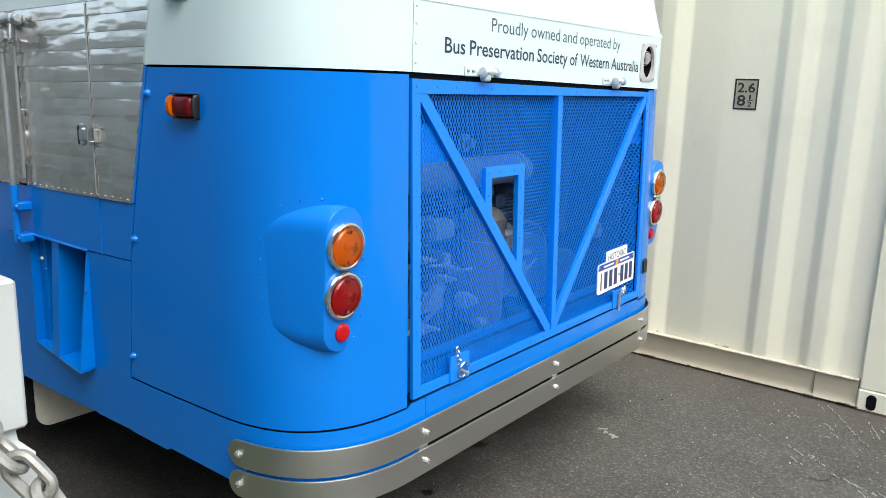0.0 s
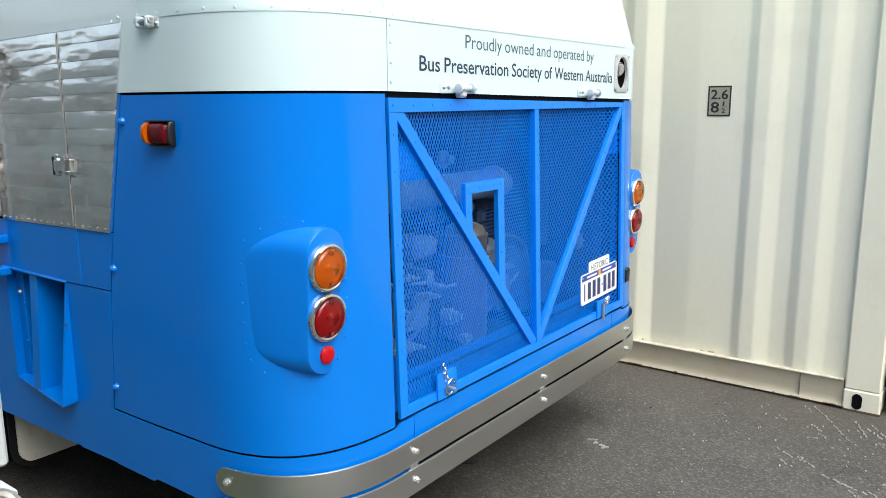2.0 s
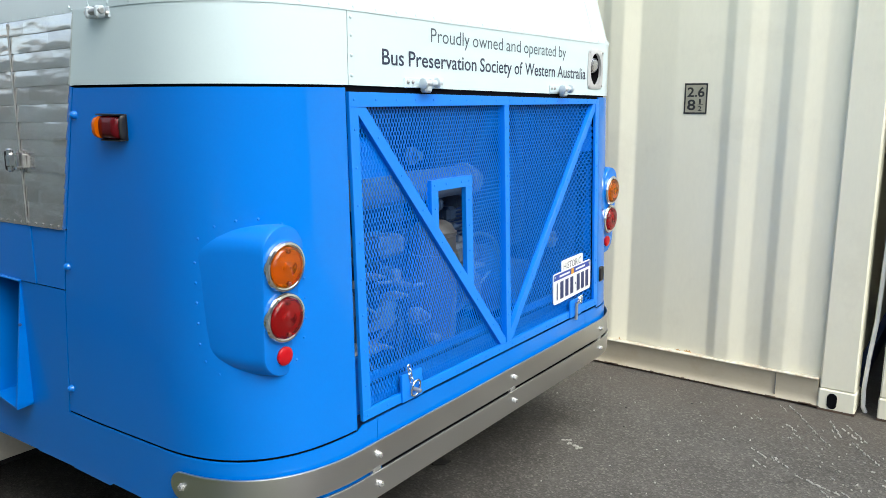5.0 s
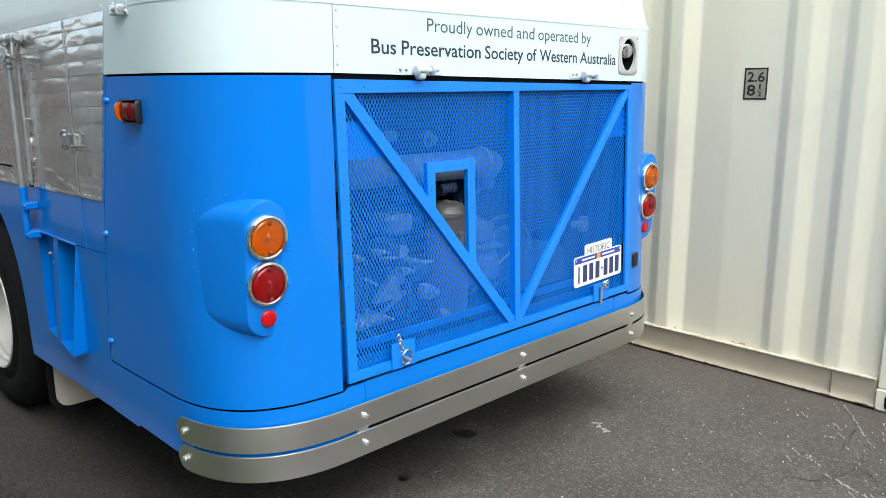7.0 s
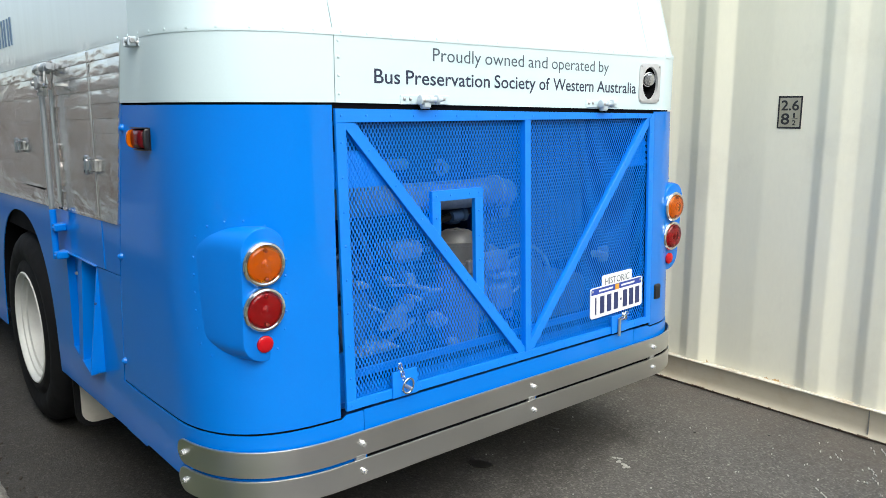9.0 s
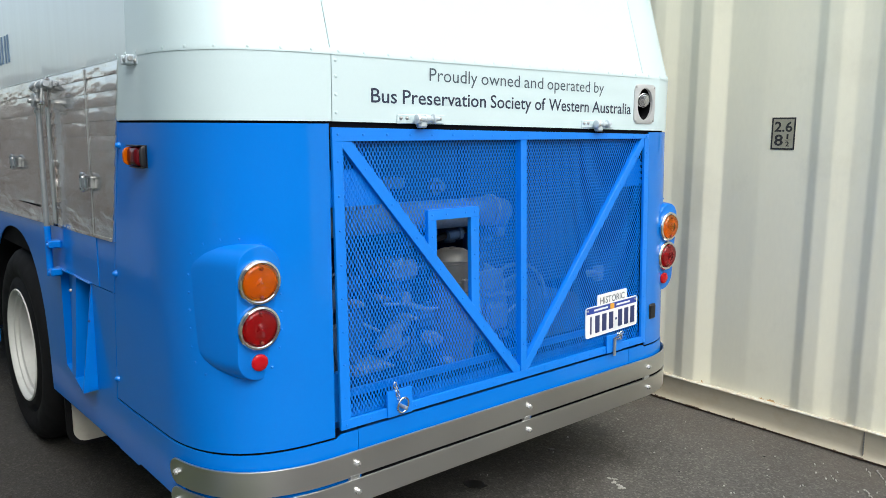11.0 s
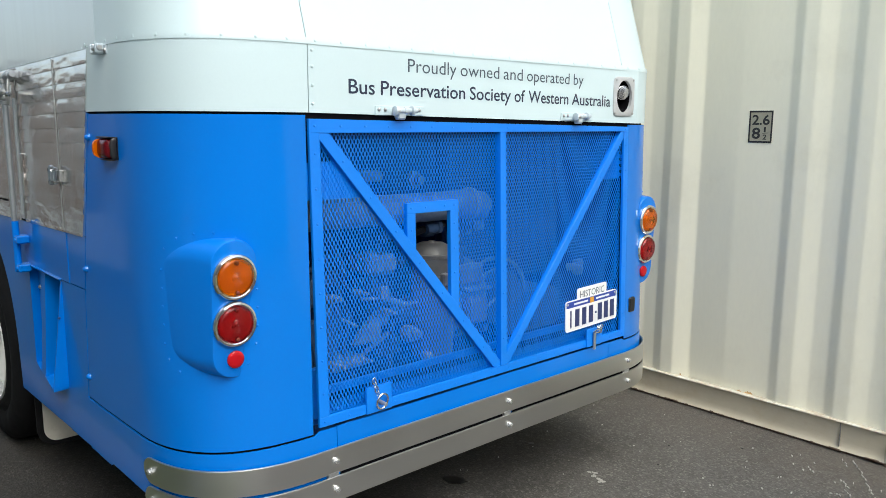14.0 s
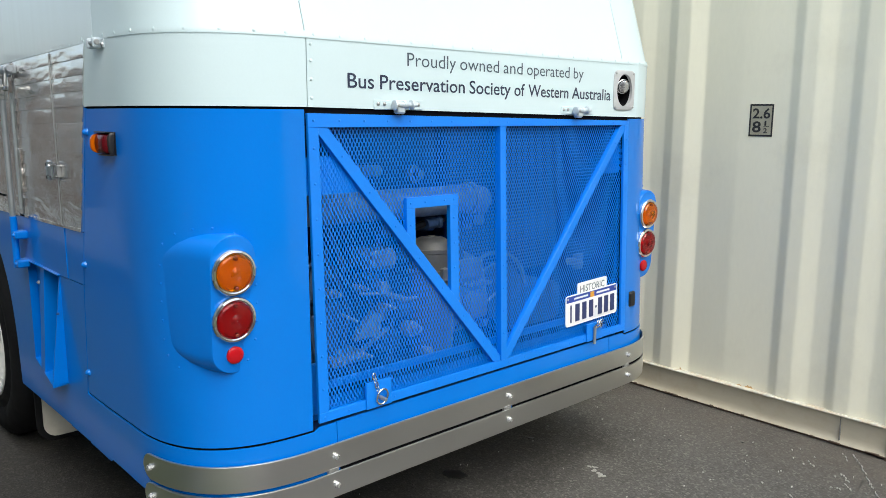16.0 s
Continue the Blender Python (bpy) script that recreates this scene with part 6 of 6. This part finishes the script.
part("upper_pipe", Shape().rod((-0.30, -0.62, 1.462), (-0.30, -0.30, 1.455), 0.022, 14), PALE, engine)
part("upper_flange", Shape().turned((-0.30, -0.14, 1.435), (1, 0.1, 0), [(0, 0.034), (0.02, 0.034), (0.024, 0.02), (0.05, 0.018)], 16), PALE, engine)
part("elbow_collar", Shape().turned((-0.20, 0.06, 1.336), (0, 1, -0.05), [(0, 0.060), (0.004, 0.065), (0.022, 0.065), (0.026, 0.058)], 20), ALLOY, engine)
random.seed(21)
for k in range(46):
    y, z, x = random.uniform(-0.77, 0.24), random.uniform(0.75, 1.22), random.uniform(-0.30, -0.20)
    mat = (CAST, CAST, PALE)[k % 3]
    if k % 2:
        a = random.uniform(0, 3.14)
        n = random.uniform(0.04, 0.10)
        part("link_rod", Shape().rod((x, y - n * math.cos(a), z - n * math.sin(a)), (x - 0.02, y + n * math.cos(a), z + n * math.sin(a)), random.uniform(0.005, 0.014), 8), mat, engine)
    else:
        part("housing", Shape().box(x - 0.06, x, y, y + random.uniform(0.03, 0.10), z, z + random.uniform(0.03, 0.08), 0.012), mat, engine)
part("drum", Shape().turned((-0.36, 0.055, 0.945), (1, 0, 0), [(0, 0.165), (0.10, 0.170), (0.125, 0.165), (0.14, 0.145), (0.15, 0.10), (0.152, 0.02)], 32), PALE, engine)
part("dynamo", Shape().turned((-0.30, 0.33, 0.90), (1, 0, 0), [(0, 0.12), (0.05, 0.125), (0.06, 0.11), (0.075, 0.05), (0.08, 0.01)], 24), CAST, engine)
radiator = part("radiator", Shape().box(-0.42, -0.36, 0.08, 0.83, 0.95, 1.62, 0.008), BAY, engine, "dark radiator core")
for k in range(40):
    part("fin", Shape().box(-0.36, -0.345, 0.10, 0.81, 0.962 + 0.0164 * k, 0.966 + 0.0164 * k), CAST, radiator)
part("fan_guard", Shape().tube([(-0.30, 0.33 + 0.20 * math.cos(a), 0.90 + 0.17 * math.sin(a)) for a in steps(0, math.pi, 20)], 0.008, 6), PALE, engine)
part("fan_guard", Shape().tube([(-0.29, 0.33 + 0.14 * math.cos(a), 0.90 + 0.12 * math.sin(a)) for a in steps(0, math.pi, 20)], 0.006, 6), PALE, engine)
part("sump", Shape().box(-0.5, -0.22, 0.30, 0.72, 0.72, 0.90, 0.03), CAST, engine)
part("bracket", Shape().box(-0.16, -0.13, 0.70, 0.75, 0.97, 1.04, 0.006), PALE, engine)
for z, r in ((0.838, 0.010), (0.905, 0.016), (1.02, 0.012), (1.30, 0.014)):
    part("jamb_bolt", Shape().rod((-0.085, -0.845, z), (-0.030, -0.812, z), r, 10), ALLOY, engine)
for y in (-0.81, 0.86):
    part("door_jamb", Shape().box(-0.09, -0.045, y - 0.008, y + 0.008, 0.66, 1.67, 0.003), BLACK, BUS)

# ---- post and chain beside the kerb ----


def build_post(px, py):
    post = thing("post", (px, py, 0), "white-painted square post with a chain", "post")
    h = 0.075
    part("post_foot", Shape().loft([[(px + a * e, py + b * e, z) for a, b in ((-h, -h), (h, -h), (h, h), (-h, h))] for z, e in ((0.0, 1.06), (0.985, 1.06), (1.008, 0.80), (1.024, 0.78), (1.034, 0.8))]), POSTWHITE, post)
    part("post_head", Shape().box(px - h, px + h, py - h, py + h, 1.033, 1.305, 0.006), POSTWHITE, post)
    return post


build_post(0.038, -2.039)


def build_chain(knots, pitch=0.060, wire=0.0098, wide=0.0225):
    """A hanging chain of oval links along a smooth line through the knots."""
    chain = thing("chain", knots[0], "weathered galvanised chain hanging from the white post", "chain")
    pts = [Vector(k) for k in knots]
    line = []
    for i in range(len(pts) - 1):
        a, b, c, d = pts[max(i - 1, 0)], pts[i], pts[i + 1], pts[min(i + 2, len(pts) - 1)]
        for k in range(40):
            t = k / 40
            line.append(0.5 * ((2 * b) + (c - a) * t + (2 * a - 5 * b + 4 * c - d) * t * t + (3 * b - a - 3 * c + d) * t ** 3))
    spots, run = [line[0]], 0.0
    for p, q in zip(line, line[1:]):
        run += (q - p).length
        if run >= pitch:
            spots.append(q)
            run = 0.0
    for k, (a, b) in enumerate(zip(spots, spots[1:])):
        d = (b - a).normalized()
        side = d.cross(Vector((0.3, -0.8, 0.5))).normalized()
        if k % 2:
            side = d.cross(side)
        mid, straight = (a + b) / 2, pitch / 2 + wire - wide + 0.003
        loop = []
        for j in range(24):
            t = 2 * math.pi * j / 24
            v = math.sin(t) * wide
            v += straight if math.sin(t) > 0.01 else (-straight if math.sin(t) < -0.01 else 0.0)
            loop.append(mid + side * math.cos(t) * wide + d * v)
        part("link", Shape().tube(loop, wire, 8, True), CHAIN, chain)


build_chain([(0.10, -2.05, 1.062), (0.17, -2.045, 1.050), (0.215, -2.02, 1.003), (0.255, -1.992, 0.942), (0.275, -1.98, 0.86), (0.285, -1.975, 0.60), (0.29, -1.975, 0.25), (0.29, -1.98, 0.05)])

# ---- plain unseen walls closing the yard behind and beside, added for shade and reflections ----
WALLS = [
    ("unseen_wall_south", (-6.2, -3.6, -3.6, -3.3, 0, 2.3), WALLPALE, "plain pale unseen wall, added for shade and side reflections"),
    ("shade_wall", (-3.6, 0.9, -3.4, -3.1, 0, 3.3), WALLPALE, "plain tall pale unseen wall, added to shade the bus side"),
    ("reflected_wall", (-24.0, -6.2, -3.7, -3.4, 0, 2.45), WALLBRICK, "plain red-brown unseen wall with pale piers, added for reflections"),
    ("unseen_wall_yard", (2.2, 14.3, -14.3, -14.0, 0, 3.2), WALLBROWN, "plain brown-grey unseen wall, added to bound the yard and cut glare"),
    ("unseen_wall_low", (-40.0, 2.2, -14.3, -14.0, 0, 1.5), WALLBROWN, "low brown-grey unseen wall, added to bound the yard's reflections"),
    ("unseen_wall_east", (14.0, 14.3, -14.0, 14.0, 0, 4.4), WALLBROWN, "plain brown-grey unseen wall, added to bound the yard and cut glare"),
]
for name, box, mat, label in WALLS:
    wall = tagged(part(name, Shape().box(*box), mat, None, kind="structure"), label, "wall")
    if name == "reflected_wall":
        for k in range(8):
            x = -6.6 - 2.1 * k
            part("pier", Shape().box(x - 0.22, x, -3.40, -3.32, 0, 2.55, 0.01), POSTPALE, wall)
        part("plinth", Shape().box(-24.0, -6.2, -3.40, -3.36, 0, 0.55, 0.01), POSTPALE, wall)
